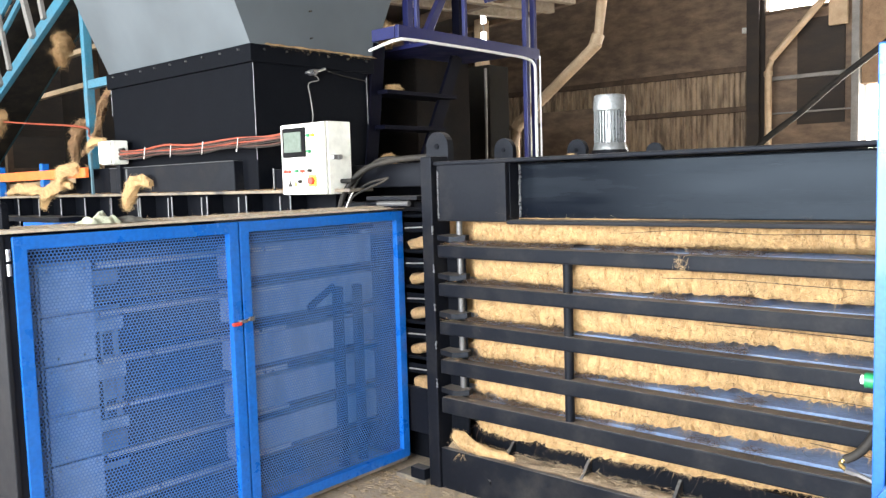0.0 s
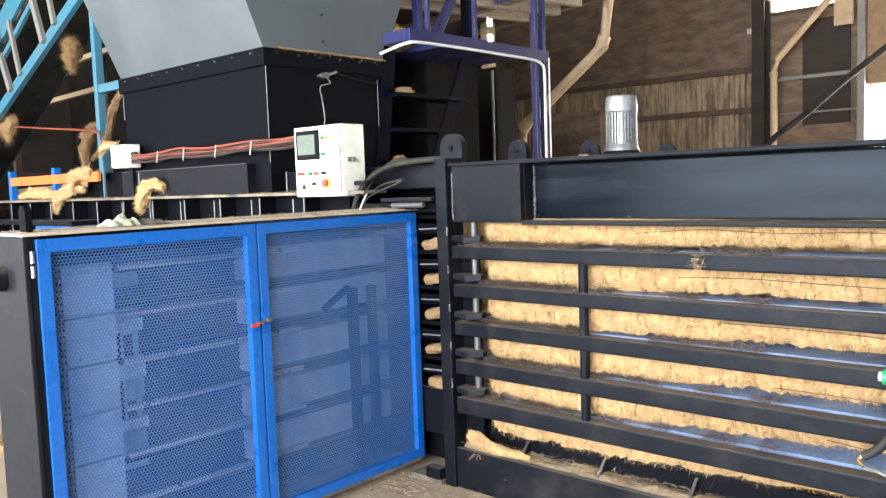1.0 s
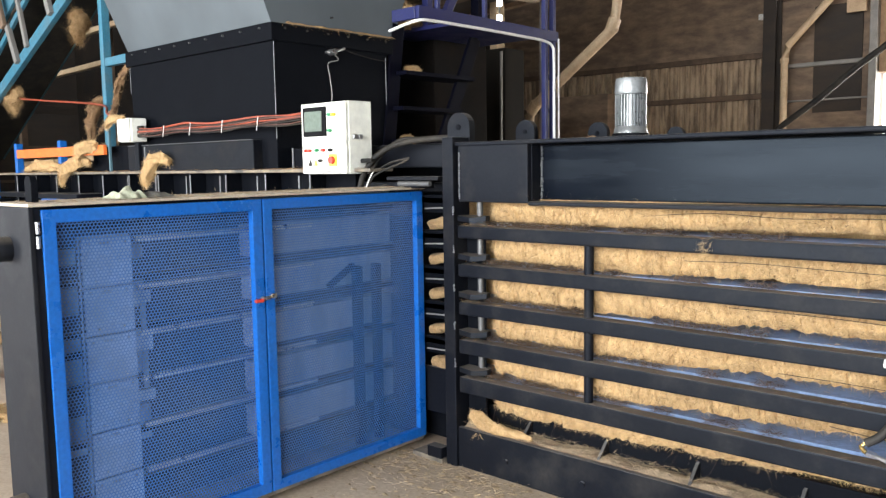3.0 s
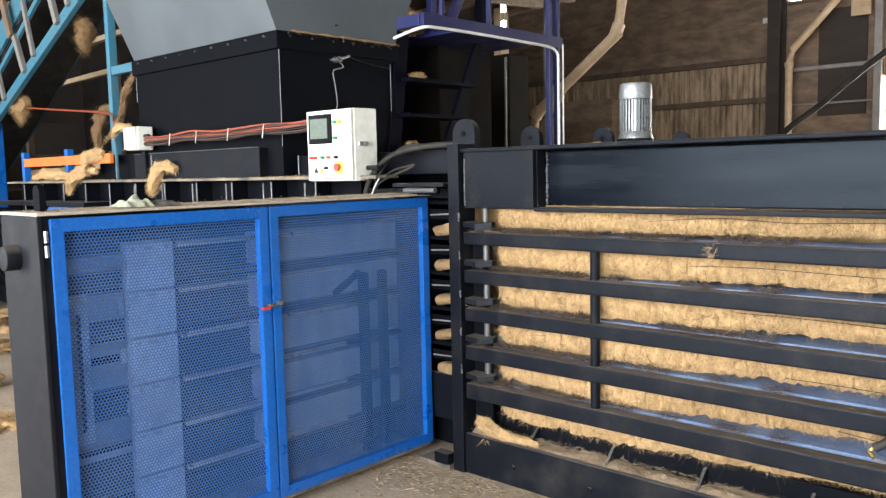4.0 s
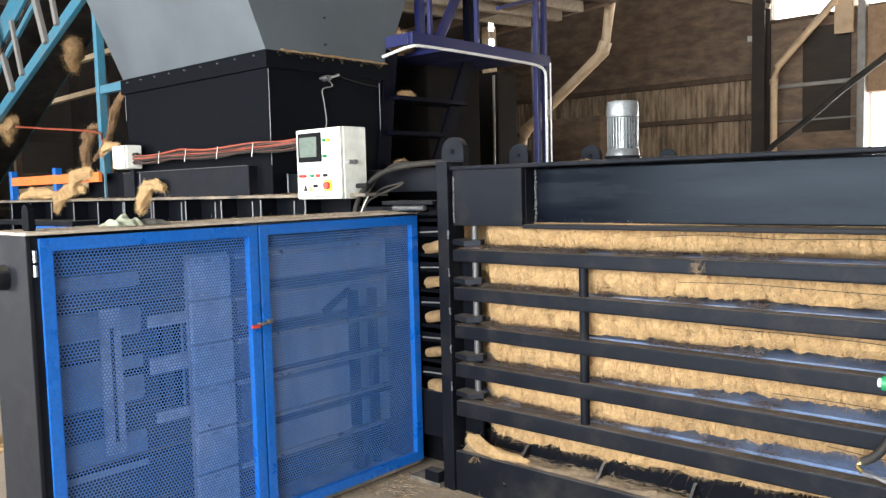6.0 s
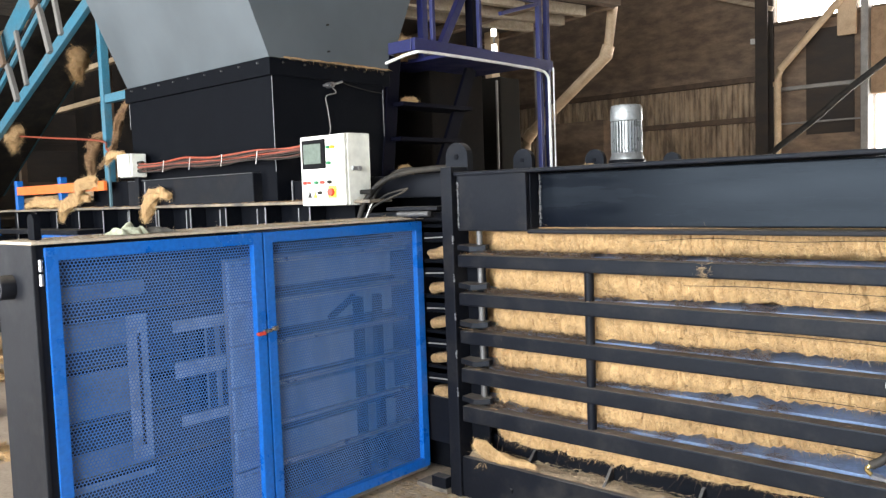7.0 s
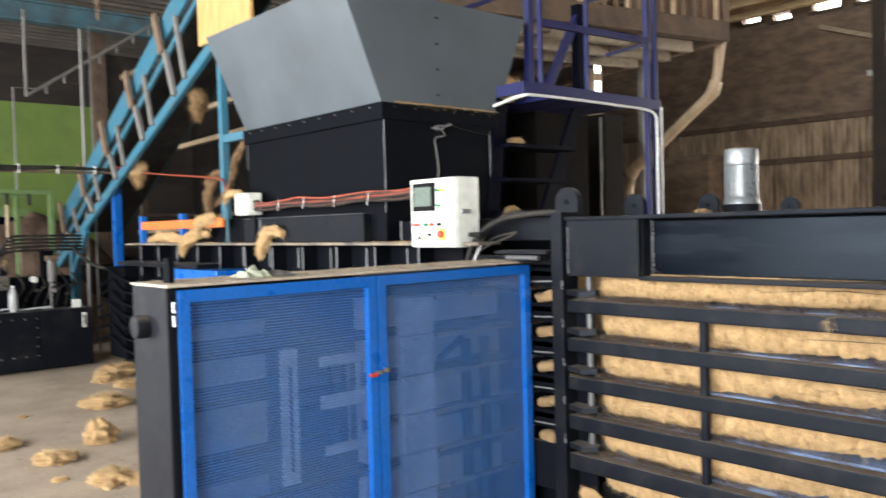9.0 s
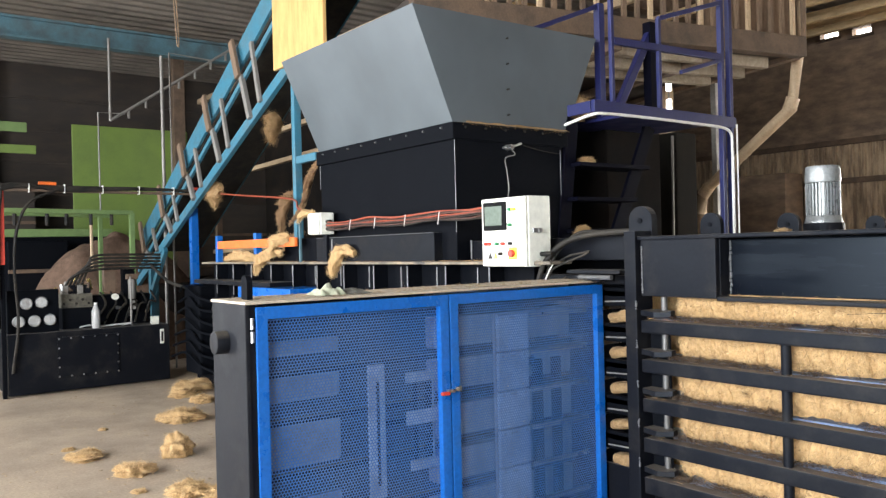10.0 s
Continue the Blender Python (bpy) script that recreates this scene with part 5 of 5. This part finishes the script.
part("hand_rail", block(-2.42, -2.32, 1.5, 5.8, 4.95, 5.02, 0.006), BOARD, mez)
part("support_post", block(-4.6, -4.45, 5.5, 5.65, 0, 3.86, 0.008), PIPE, mez)
part("support_post", block(-6.4, -6.25, 5.5, 5.65, 0, 3.86, 0.008), RUST, mez)
part("joist", block(-6.5, -2.44, 3.2, 3.32, 3.72, 3.86, 0.006), BOARD, mez)
part("joist", block(-6.5, -2.44, 4.6, 4.72, 3.72, 3.86, 0.006), BOARD, mez)
for x, z in ((-2.72, 3.76), (-3.1, 3.72), (-3.7, 3.75)):
    part("joist", block(x - 0.05, x + 0.05, 2.2, 5.6, z - 0.03, z + 0.1, 0.006), SILL, mez, "pale timber joist")
crate = group_thing("storage_crate", "small pale timber crate on the mezzanine", "crate", (-3.61, 2.42, 4.03))
part("crate_fill", block(-3.82, -3.40, 2.30, 2.60, 4.03, 4.17, 0.02), CLUMP, crate, "brown fibre filling")
for x in (-3.85, -3.37):
    part("crate_post", block(x - 0.02, x + 0.02, 2.26, 2.30, 4.03, 4.31, 0.003), PIPE, crate)
    part("crate_post", block(x - 0.02, x + 0.02, 2.60, 2.64, 4.03, 4.31, 0.003), PIPE, crate)
for z in (4.29, 4.05):
    part("crate_rail", block(-3.83, -3.39, 2.265, 2.295, z - 0.018, z + 0.018, 0.003), PIPE, crate)
thing("pale_post", block(-4.06, -3.98, 6.46, 6.54, 0.0, 3.86, 0.006), GALV, "pale grey post under the mezzanine", "post")
hose_line("water_pipe", [(-3.373, 4.7, 2.940), (-3.406, 4.7, 0.0)], 0.016, GALV, "thin upright galvanised pipe beside the black slab", "pipe", 0)
thing("cream_post", rod((-4.05, 2.32, 4.03), (-4.05, 2.32, 6.0), 0.055, 14), PIPE, "cream pipe rising through the mezzanine", "pipe", smooth=True)
hose_line("drain_pipe", [(-2.55, 6.2, 6.0), (-2.62, 6.2, 3.98), (-2.72, 6.2, 3.30), (-4.02, 6.2, 2.35), (-4.06, 6.2, 2.05), (-4.06, 6.2, 0.4)], 0.072, PIPE, "cream drain pipe with an angled bend", "pipe", 0)
for p, q in (((-2.70, 6.2, 3.42), (-2.76, 6.2, 3.27)), ((-3.93, 6.2, 2.42), (-4.03, 6.2, 2.31))):
    thing("pipe_collar", rod(p, q, 0.083, 16), PIPE, "cream collar on the drain pipe", "pipe collar", "pipe collars")
hose_line("drain_pipe", [(-1.2, 11.4, 4.75), (-2.36, 11.4, 3.53), (-2.41, 11.4, 3.3), (-2.41, 11.4, 0.0)], 0.062, PIPE, "cream drain pipe with an angled bend on the wall", "pipe", 0)
thing("pipe_collar", rod((-2.41, 11.4, 3.25), (-2.41, 11.4, 3.33), 0.074, 16), PIPE, "cream collar on the drain pipe", "pipe collar", "pipe collars")
hose_line("thick_cable", [(-1.75, 9.0, 1.9), (-1.55, 9.0, 2.10), (-1.1, 9.0, 2.42), (-0.6, 9.0, 2.83), (0.1, 9.0, 3.35), (0.8, 9.0, 4.0), (1.6, 9.1, 5.38)], 0.045, RUBBER, "thick dark cable hanging across the hall", "cable")
thing("wall_board", block(-1.45, -1.16, 11.45, 11.52, 3.98, 4.9, 0.01), PIPE, "pale timber board hanging beside the window", "board")
thing("wall_cover", block(-6.6, -5.4, 10.6, 11.2, 0, 2.9, 0.02), WALLDARK, "dark brown sheet cover against the wall", "cover")
thing("roof_strut", beam((-3.75, 11.6, 5.08), (-2.55, 11.6, 4.63), 0.08, 0.08, 0.01), SILL, "pale sloping timber beside the window", "strut")
thing("wall_light", block(-3.02, -2.9, NORTH - 0.03, NORTH + 0.06, 4.10, 4.2, 0.01), CABLE, "small pale wall box", "wall box")

# ---- orange guard at the ram end ----
guard = group_thing("ram_guard", "orange guard rail on blue posts over the press body", "guard rail", (-4.7, 0.0, 1.58))
part("guard_rail", block(-5.55, -3.75, -0.07, -0.04, 1.72, 1.80, 0.004), ORANGE, guard)
for x in (-5.6, -4.62, -3.74):
    part("guard_post", block(x - 0.03, x + 0.03, -0.06, 0.0, 1.582, 1.86, 0.004) if x < -3.8 else block(x - 0.010, x + 0.010, -0.03, -0.01, 1.582, 1.92, 0.003), BLUE if x < -3.8 else FADED, guard)

# ---- blue winding stand beside the bale chamber ----
stand = group_thing("blue_stand", "bright blue steel stand beside the bale chamber", "stand", (2.3, -0.2, 0))
part("upright", block(2.08, 2.12, -0.20, -0.10, 0.0, 2.01, 0.006), BLUE, stand)
part("panel", block(2.12, 2.75, -0.17, -0.12, 0.80, 1.95, 0.008), BLUE, stand)
part("upright", block(2.72, 2.78, -0.20, -0.10, 0.0, 2.01, 0.006), BLUE, stand)
part("drum", rod((2.42, -0.36, 0.42), (2.42, -0.12, 0.42), 0.33, 36, bevel=0.012), BLUE, stand, smooth=True)
part("foot", block(2.03, 2.85, -0.5, -0.05, 0.0, 0.05, 0.008), BLUE, stand)
valve = group_thing("green_valve", "green plastic valve with white end on the blue stand", "valve", (2.03, -0.1, 0.9))
part("valve_body", rod((2.045, -0.15, 0.90), (2.085, -0.15, 0.90), 0.026, 14), GREENB, valve, smooth=True)
part("valve_cap", rod((2.032, -0.15, 0.90), (2.045, -0.15, 0.90), 0.016, 14), CABLE, valve, smooth=True)
fit_ob = group_thing("hose_fitting", "steel and brass hose fitting on a black hose", "hose fitting", (1.98, -0.16, 0.57))
part("fitting_nut", rod((1.99, -0.17, 0.583), (2.02, -0.16, 0.574), 0.013, 6), STEEL, fit_ob)
part("fitting_tail", rod((2.02, -0.16, 0.574), (2.09, -0.18, 0.56), 0.008, 10), STEEL, fit_ob)
part("fitting_elbow", tube([(1.99, -0.17, 0.583), (1.972, -0.16, 0.597), (1.985, -0.15, 0.612)], 0.008, 8), BRASS, fit_ob, smooth=True)
part("black_hose", tube([(1.984, -0.15, 0.61), (2.03, -0.14, 0.645), (2.075, -0.13, 0.72), (2.15, -0.1, 0.9)], 0.016, 10), RUBBER, fit_ob, smooth=True)


# ---- loose coir ----
def clump(x, y, z, r, flat=0.7, seed=1, label="golden tuft of loose coir fibre on the floor", tall=1.0, n=1100):
    """A soft lump under a coat of curly fibres."""
    ob = group_thing("coir_clump", label, "fibre clump", (x, y, z), "coir clumps")
    h = flat * tall

    def swell(d):
        p = d * 1.7 + Vector((seed * 3.7, seed * 1.3, 0))
        return 0.78 + 0.4 * noise.noise(p) + 0.2 * noise.noise(p * 2.1) + 0.13 * noise.noise(p * 5) + 0.08 * noise.noise(p * 12)
    bm = bmesh.new()
    bmesh.ops.create_icosphere(bm, subdivisions=4, radius=1)
    for v in bm.verts:
        v.co *= r * swell(v.co.normalized())
        v.co.z = v.co.z * h + r * h * 0.6
    me = bpy.data.meshes.new("core")
    bm.to_mesh(me)
    bm.free()
    me.materials.append(STRAW if "floor" in label else CLUMP)
    me.polygons.foreach_set("use_smooth", [True] * len(me.polygons))
    core = new("core", me)
    core.parent = ob

    def root(g):
        a, b = g.uniform(0, 2 * math.pi), g.uniform(-0.5, 1)
        c = math.sqrt(max(0, 1 - b * b))
        d = Vector((math.cos(a) * c, math.sin(a) * c, b))
        q = d * r * swell(d) * 0.97
        return Vector((q.x, q.y, max(0.002, q.z * h + r * h * 0.6))), d * 0.5 + Vector((g.uniform(-1, 1), g.uniform(-1, 1), g.uniform(-0.9, 0.9)))
    fm = fibres(n * 3, root, r * 0.24, max(0.0011, r * 0.0055), 0.2, seed)
    fm.materials.append(FIBRE if "floor" in label else CLUMPFIBRE)
    f = new("fibre", fm)
    f.parent = ob
    tagged(f, kind="stuff")
    return ob


def drape(points, r, seed, label, n=1500, mat=None, hair=None):
    """A tuft of fibre drawn out along a line, thick in the middle and ragged at its ends."""
    line = spline(points, 6)
    ob = group_thing("coir_clump", label, "fibre clump", line[0], "coir clumps")
    g = random.Random(seed)
    bm = bmesh.new()
    rings = []
    for i, q in enumerate(line):
        u = i / (len(line) - 1)
        w = r * (0.25 + 0.75 * math.sin(math.pi * min(1, 0.08 + u * 0.9)))
        d = (line[min(i + 1, len(line) - 1)] - line[max(i - 1, 0)]).normalized()
        a = d.cross(Vector((0.2, 1, 0.1))).normalized()
        b = d.cross(a)
        ring = []
        for k in range(12):
            t = 2 * math.pi * k / 12
            c = a * math.cos(t) + b * 0.85 * math.sin(t)
            s = w * (0.8 + 0.55 * noise.noise(q * 9 + c * 1.4 + Vector((seed, 0, 0))) + 0.3 * noise.noise(q * 30 + c * 3))
            ring.append(bm.verts.new(q + c * s))
        rings.append(ring)
    for p, q in zip(rings, rings[1:]):
        for k in range(12):
            bm.faces.new((p[k], p[(k + 1) % 12], q[(k + 1) % 12], q[k]))
    bm.faces.new(rings[0][::-1]), bm.faces.new(rings[-1])
    roots = [v.co.copy() for v in bm.verts]
    part("core", bm, mat or CLUMP, ob, smooth=True)

    def root(h):
        q = h.choice(roots)
        return q, Vector((h.uniform(-1, 1), h.uniform(-1, 0.5), h.uniform(-1, 0.7)))
    mesh_part("fibre", fibres(n * 2, root, r * 0.55, max(0.001, r * 0.009), 0.25, seed), hair or CLUMPFIBRE, ob, "", "stuff")
    return ob


for k, (x, y, r) in enumerate(((-5.42, -0.51, 0.24), (-5.6, -0.62, 0.14), (-4.43, -1.67, 0.16), (-4.6, -1.6, 0.10), (-3.70, -1.47, 0.17), (-3.85, -1.5, 0.12), (-4.05, -1.04, 0.15), (-7.1, 0.15, 0.26), (-6.8, -0.05, 0.18), (-7.3, 0.35, 0.2), (-2.9, -1.34, 0.18), (-2.75, -1.2, 0.14), (-5.54, -1.26, 0.05), (-4.88, -1.7, 0.06), (-3.2, -1.6, 0.06), (-6.3, 0.0, 0.16))):
    clump(x, y, -0.01, r * 0.95, 0.4 if k != 6 else 0.95, k + 1)
for k, (pts, r) in enumerate((([(-2.80, -0.03, 1.65), (-2.93, -0.05, 1.675), (-3.05, -0.065, 1.60), (-3.08, -0.07, 1.52), (-3.10, -0.06, 1.47)], 0.066),
                              ([(-4.05, -0.05, 1.66), (-4.25, -0.06, 1.68), (-4.42, -0.08, 1.62), (-4.5, -0.09, 1.54), (-4.55, -0.08, 1.47)], 0.062),
                              ([(-3.85, -0.08, 1.80), (-4.0, -0.09, 1.79), (-4.15, -0.09, 1.74), (-4.2, -0.06, 1.64)], 0.07),
                              ([(-4.55, -0.06, 1.63), (-4.8, -0.06, 1.64), (-5.1, -0.06, 1.65), (-5.4, -0.05, 1.61)], 0.06),
                              ([(-3.42, -0.05, 2.0), (-3.62, -0.05, 1.99), (-3.72, -0.05, 1.93)], 0.04))):
    drape(pts, r, 30 + k, "light brown tuft of coir fibre caught on the press", 1500, STRAW, FIBRE)
for k, (pts, r) in enumerate((([(-4.35, 0.55, 2.60), (-4.5, 0.5, 2.45), (-4.6, 0.5, 2.30), (-4.62, 0.45, 2.12), (-4.8, 0.4, 1.95)], 0.05),
                              ([(-5.35, 0.75, 2.32), (-5.5, 0.7, 2.25), (-5.6, 0.7, 2.05), (-5.62, 0.7, 1.85)], 0.075),
                              ([(-5.5, 0.9, 1.9), (-5.75, 0.9, 1.8), (-6.0, 0.9, 1.72)], 0.07),
                              ([(-7.32, 0.67, 2.52), (-7.48, 0.68, 2.49), (-7.55, 0.69, 2.41), (-7.53, 0.69, 2.29)], 0.13),
                              ([(-6.75, 1.15, 3.40), (-6.72, 1.15, 3.33), (-6.76, 1.15, 3.2), (-6.74, 1.15, 3.06)], 0.15))):
    drape(pts, r, 50 + k, "brown tuft of coir fibre hanging from the conveyor frame", mat=CLUMP if k > 2 else DARKCLUMP)
for k, (x, y, z, r, fl) in enumerate(((-7.2, 1.1, 3.8, 0.15, 0.6), (-2.3, 1.7, 4.1, 0.12, 0.9))):
    clump(x, y, z, r, fl, 70 + k, "brown tuft of coir fibre hanging from the conveyor frame")
clump(-1.25, 0.9, 1.69, 0.07, 1.2, 60, "brown tuft of coir fibre on the press top")
clump(-1.75, 1.35, 2.66, 0.20, 0.6, 61, "brown tuft of coir fibre on the platform deck")
clump(-1.62, 1.35, 2.29, 0.075, 0.5, 62, "brown tuft of coir fibre on the platform step")
clump(0.42, 0.6, 1.708, 0.05, 0.35, 63, "light brown tuft of coir fibre on the press top", n=60)

bm = sheet(None, 60, 3, lambda u, v: (-1.592 + 0.012 * math.cos(v * 3.1) + 0.006 * noise.noise(Vector((u * 40, v, 1))), 0.16 + 0.95 * u, 2.522 + 0.012 * math.sin(v * 3.1) * (0.7 + 0.6 * noise.noise(Vector((u * 15, 2, v))))))
seam = group_thing("coir_seam", "coir fibre caught along the hopper seam", "fibre strip", (-1.59, 0.6, 2.52))
part("seam_strip", bm, CLUMP, seam)
mesh_part("seam_fibre", fibres(130, lambda g: ((-1.585, g.uniform(0.14, 1.12), 2.525), (0.5, g.uniform(-1, 1), g.uniform(-0.8, 0.2))), 0.045, 0.0025, 0.4, 77), CLUMPFIBRE, seam, "", "stuff")

wisp = group_thing("coir_wisp", "thin curl of coir fibre caught on a side bar", "fibre wisp", (1.33, -0.03, 1.22))
mesh_part("wisp_fibre", fibres(60, lambda g: ((1.335 + g.uniform(-0.016, 0.016), -0.028, 1.24 + g.uniform(-0.045, 0.04)), (g.uniform(-1, 1), -0.5, g.uniform(-1, 1))), 0.05, 0.0016, 0.2, 78), FIBRE, wisp, "", "stuff")
wisp = group_thing("coir_wisp", "thin curl of pale fibre on the bottom plate", "fibre wisp", (0.12, -0.02, 0.2))
mesh_part("wisp_fibre", fibres(10, lambda g: ((0.13 + g.uniform(-0.02, 0.02), -0.018, 0.22 + g.uniform(-0.03, 0.02)), (g.uniform(-1, 1), -0.5, g.uniform(-1, 1))), 0.05, 0.0016, 0.3, 79), FIBRE, wisp, "", "stuff")


def litter(g):
    if g.random() < 0.55:
        x = g.uniform(-0.4, 2.2)
        return (x, -0.02 - abs(g.gauss(0, 0.22)), 0.004), (g.uniform(-1, 1), g.uniform(-1, 1), 0.12)
    return (g.uniform(-9, 2.5), g.uniform(-3.4, 0.2), 0.004), (g.uniform(-1, 1), g.uniform(-1, 1), 0.15)


lm = fibres(8000, litter, 0.035, 0.0022, 0.06, 90)
lm.materials.append(LITTER)
tagged(new("fibre_litter", lm), "scattered coir fibres on the concrete floor", "litter", kind="stuff")


def dusting(g):
    return (g.uniform(-0.73, -0.39), g.uniform(-1.95, 0.1), 1.477), (g.uniform(-1, 1), g.uniform(-1, 1), 0.06)


dm = fibres(1000, dusting, 0.03, 0.002, 0.03, 91)
dm.materials.append(LITTER)
tagged(new("fibre_dusting", dm), "fine coir fibres on the cabinet top", "litter", kind="stuff")
sd = fibres(1500, lambda g: ((g.uniform(-6.0, -0.7), g.uniform(-0.03, 0.13), 1.584), (g.uniform(-1, 1), g.uniform(-1, 1), 0.1)), 0.03, 0.002, 0.03, 92)
sd.materials.append(CLUMPFIBRE)
tagged(new("fibre_dusting", sd), "fine coir fibres on the press flange", "litter", kind="stuff")


def crumple(x0, y0, w, d, h, seed):
    """A cloth thrown down in sharp folds; it lies on the cabinet top."""
    def shape(u, v):
        p = Vector((u * 3.1, v * 3.1, seed))
        fold = 0.5 + 0.6 * noise.noise(p * 0.75) + 0.3 * noise.noise(p * 1.5)
        edge = min(1.0, 5 * min(u, 1 - u, v, 1 - v))
        wob = 0.16 * noise.noise(Vector((u * 4, seed, 1))), 0.16 * noise.noise(Vector((v * 4, 2, seed)))
        return (x0 + w * (v + wob[0]), y0 + d * (u + wob[1]), 1.479 + h * max(0.02, fold) * edge)
    return sheet(None, 44, 30, shape)


thing("work_rag", crumple(-0.58, -1.60, 0.15, 0.13, 0.05, 3), PALERAG, "crumpled pale green rag lying on the cabinet top", "rag", smooth=True)
thing("work_glove", crumple(-0.57, -1.505, 0.14, 0.17, 0.034, 8), RAG, "dark grey glove lying on the cabinet top", "glove", smooth=True)

# lumps of fibre on the bottom ledge of the chamber
bed = sheet(None, 330, 6, lambda u, v: (0.0 + 3.3 * u, 0.02 + 0.108 * v, 0.209 + max(0.0, 0.014 + 0.022 * noise.noise(Vector((u * 22, v * 1.5, 3))) + 0.006 * noise.noise(Vector((u * 90, v * 5, 6)))) * min(1, 3 * v + 0.1)))
tagged(link_mesh("fibre_bed", bed, BEDDUST, True), "dusty coir fibre lying along the chamber ledge", "litter", kind="stuff")
bf = fibres(1600, lambda g: ((3.0 * g.random(), g.uniform(0.02, 0.12), 0.235), (g.uniform(-1, 1), g.uniform(-0.8, 0.4), 0.25)), 0.035, 0.0015, 0.2, 94)
bf.materials.append(LITTER)
tagged(new("ledge_fibre", bf), "loose coir fibres along the chamber ledge", "litter", kind="stuff")
drape([(0.035, 0.03, 0.285), (0.09, 0.02, 0.275), (0.17, 0.015, 0.25), (0.28, 0.03, 0.235), (0.42, 0.04, 0.225)], 0.042, 95, "golden tuft of coir fibre beside the post", 900, STRAW, FIBRE)

# draped mound, added to keep the gap behind the tank dark
def cover(u, v):
    a = 2 * math.pi * u
    w = 1 - max(0.0, v - 0.55) / 0.45
    sag = 0.05 * noise.noise(Vector((math.cos(a) * 2, math.sin(a) * 2, v * 4)))
    k = (0.35 + 0.65 * w ** 0.4 if w > 0 else 0.35) + sag
    return (-10.9 + 0.6 * k * math.cos(a), 1.6 + 1.25 * k * math.sin(a), 1.25 * min(1, v / 0.6) + 0.1 * sag + 0.05 * math.sin(3 * a) * v)


bm = sheet(None, 40, 14, cover)
thing("tarpaulin", bm, SHADEBLACK, "dark draped mound added to darken the gap behind the tank", "tarpaulin", smooth=True)

# hoses between tank and press, with black blocks added for the press's shade
skid = group_thing("shade_blocks_with_hoses", "hoses and black blocks added for the press's shade", "skid", (-7.0, 0.9, 0))
part("shade_base", block(-7.7, -6.3, 0.45, 1.5, 0.0, 0.16, 0.01), BLACKFLAT, skid)
part("shade_block", block(-7.6, -6.4, 0.7, 1.45, 0.16, 1.0, 0.02), BLACKFLAT, skid)
part("shade_block", block(-7.75, -7.2, 0.32, 0.7, 0.16, 1.28, 0.03), BLACKFLAT, skid)
for k in range(7):
    z = 0.35 + 0.14 * k
    part("skid_hose", tube([(-7.9, 0.2 + 0.02 * k, z), (-7.5, 0.24 + 0.03 * (k % 3), z + 0.08), (-7.1, 0.28, z - 0.05), (-6.6, 0.34, z - 0.12 + 0.03 * (k % 2)), (-6.1, 0.35, z - 0.2)], 0.016, 7), BLACKFLAT, skid, smooth=True)
for k in range(6):
    part("skid_hose", tube([(-7.6, 0.55 + 0.04 * k, 0.2), (-7.3, 0.5, 0.5 + 0.1 * k), (-6.9, 0.55, 0.75 + 0.07 * k), (-6.4, 0.6, 0.5 + 0.1 * k)], 0.025, 8), RUBBER, skid, smooth=True)

for z in (3.40, 3.66):
    lamp = group_thing("hanging_lamp", "small bright tube lamp under the mezzanine", "lamp", (-4.02, 5.5, z), "tube lamps")
    part("tube", rod((-4.02, 5.5, z), (-4.02, 5.5, z + 0.15), 0.035, 12, bevel=0.01), LAMP, lamp, "glowing white tube", smooth=True)
    part("cap", rod((-4.02, 5.5, z + 0.15), (-4.02, 5.5, 3.86 if z > 3.5 else z + 0.26), 0.012, 8), GALV, lamp)


def flakes(n, seed):
    """Small flat scraps of fibre mat and dust on the floor."""
    g = random.Random(seed)
    verts, faces = [], []
    for _ in range(n):
        if g.random() < 0.6:
            x, y = g.uniform(-0.6, 2.4), -0.03 - abs(g.gauss(0, 0.28))
        else:
            x, y = g.uniform(-8, 2.5), g.uniform(-3.2, 0.2)
        r, base = g.uniform(0.006, 0.03), len(verts)
        k = g.randint(5, 7)
        a0 = g.uniform(0, 6)
        for i in range(k):
            a, q = a0 + 2 * math.pi * i / k, r * g.uniform(0.5, 1.2)
            verts.append((x + q * math.cos(a), y + q * 0.7 * math.sin(a), 0.002 + g.uniform(0, 0.003)))
        verts.append((x, y, 0.005 + r * 0.1))
        faces += [(base + i, base + (i + 1) % k, base + k) for i in range(k)]
    me = bpy.data.meshes.new("floor_scraps")
    me.from_pydata(verts, [], faces)
    me.materials.append(LITTER)
    return tagged(new("floor_scraps", me), "pale scraps of fibre mat on the concrete floor", "litter", kind="stuff")


flakes(1100, 17)
# bolts along the cabinet, the bottom plate and the beam
for x in (0.3, 0.75, 1.2, 1.65, 2.1):
    part("bolt", rod((x, -0.022, 0.1), (x, -0.012, 0.1), 0.014, 6), BLACK, press)


def motions():
    rows = [(0, -1.67), (2.4, -1.67), (2.8, -1.645), (3.2, -1.575), (4.5, -1.385), (5.5, -1.205), (7.0, -0.945), (8.0, -0.765), (9.0, -0.59), (10.0, -0.425)]
    walk(carriage, [(t, pose(-0.5, y, 0.12)) for t, y in rows])
    rows = [(0, -1.86), (2.6, -1.86), (3.2, -1.83), (4.5, -1.725), (5.5, -1.63), (7.0, -1.485), (8.0, -1.41), (9.0, -1.325), (10.0, -1.245)]
    walk(slider, [(t, pose(-0.58, y, 0.5)) for t, y in rows])


motions()
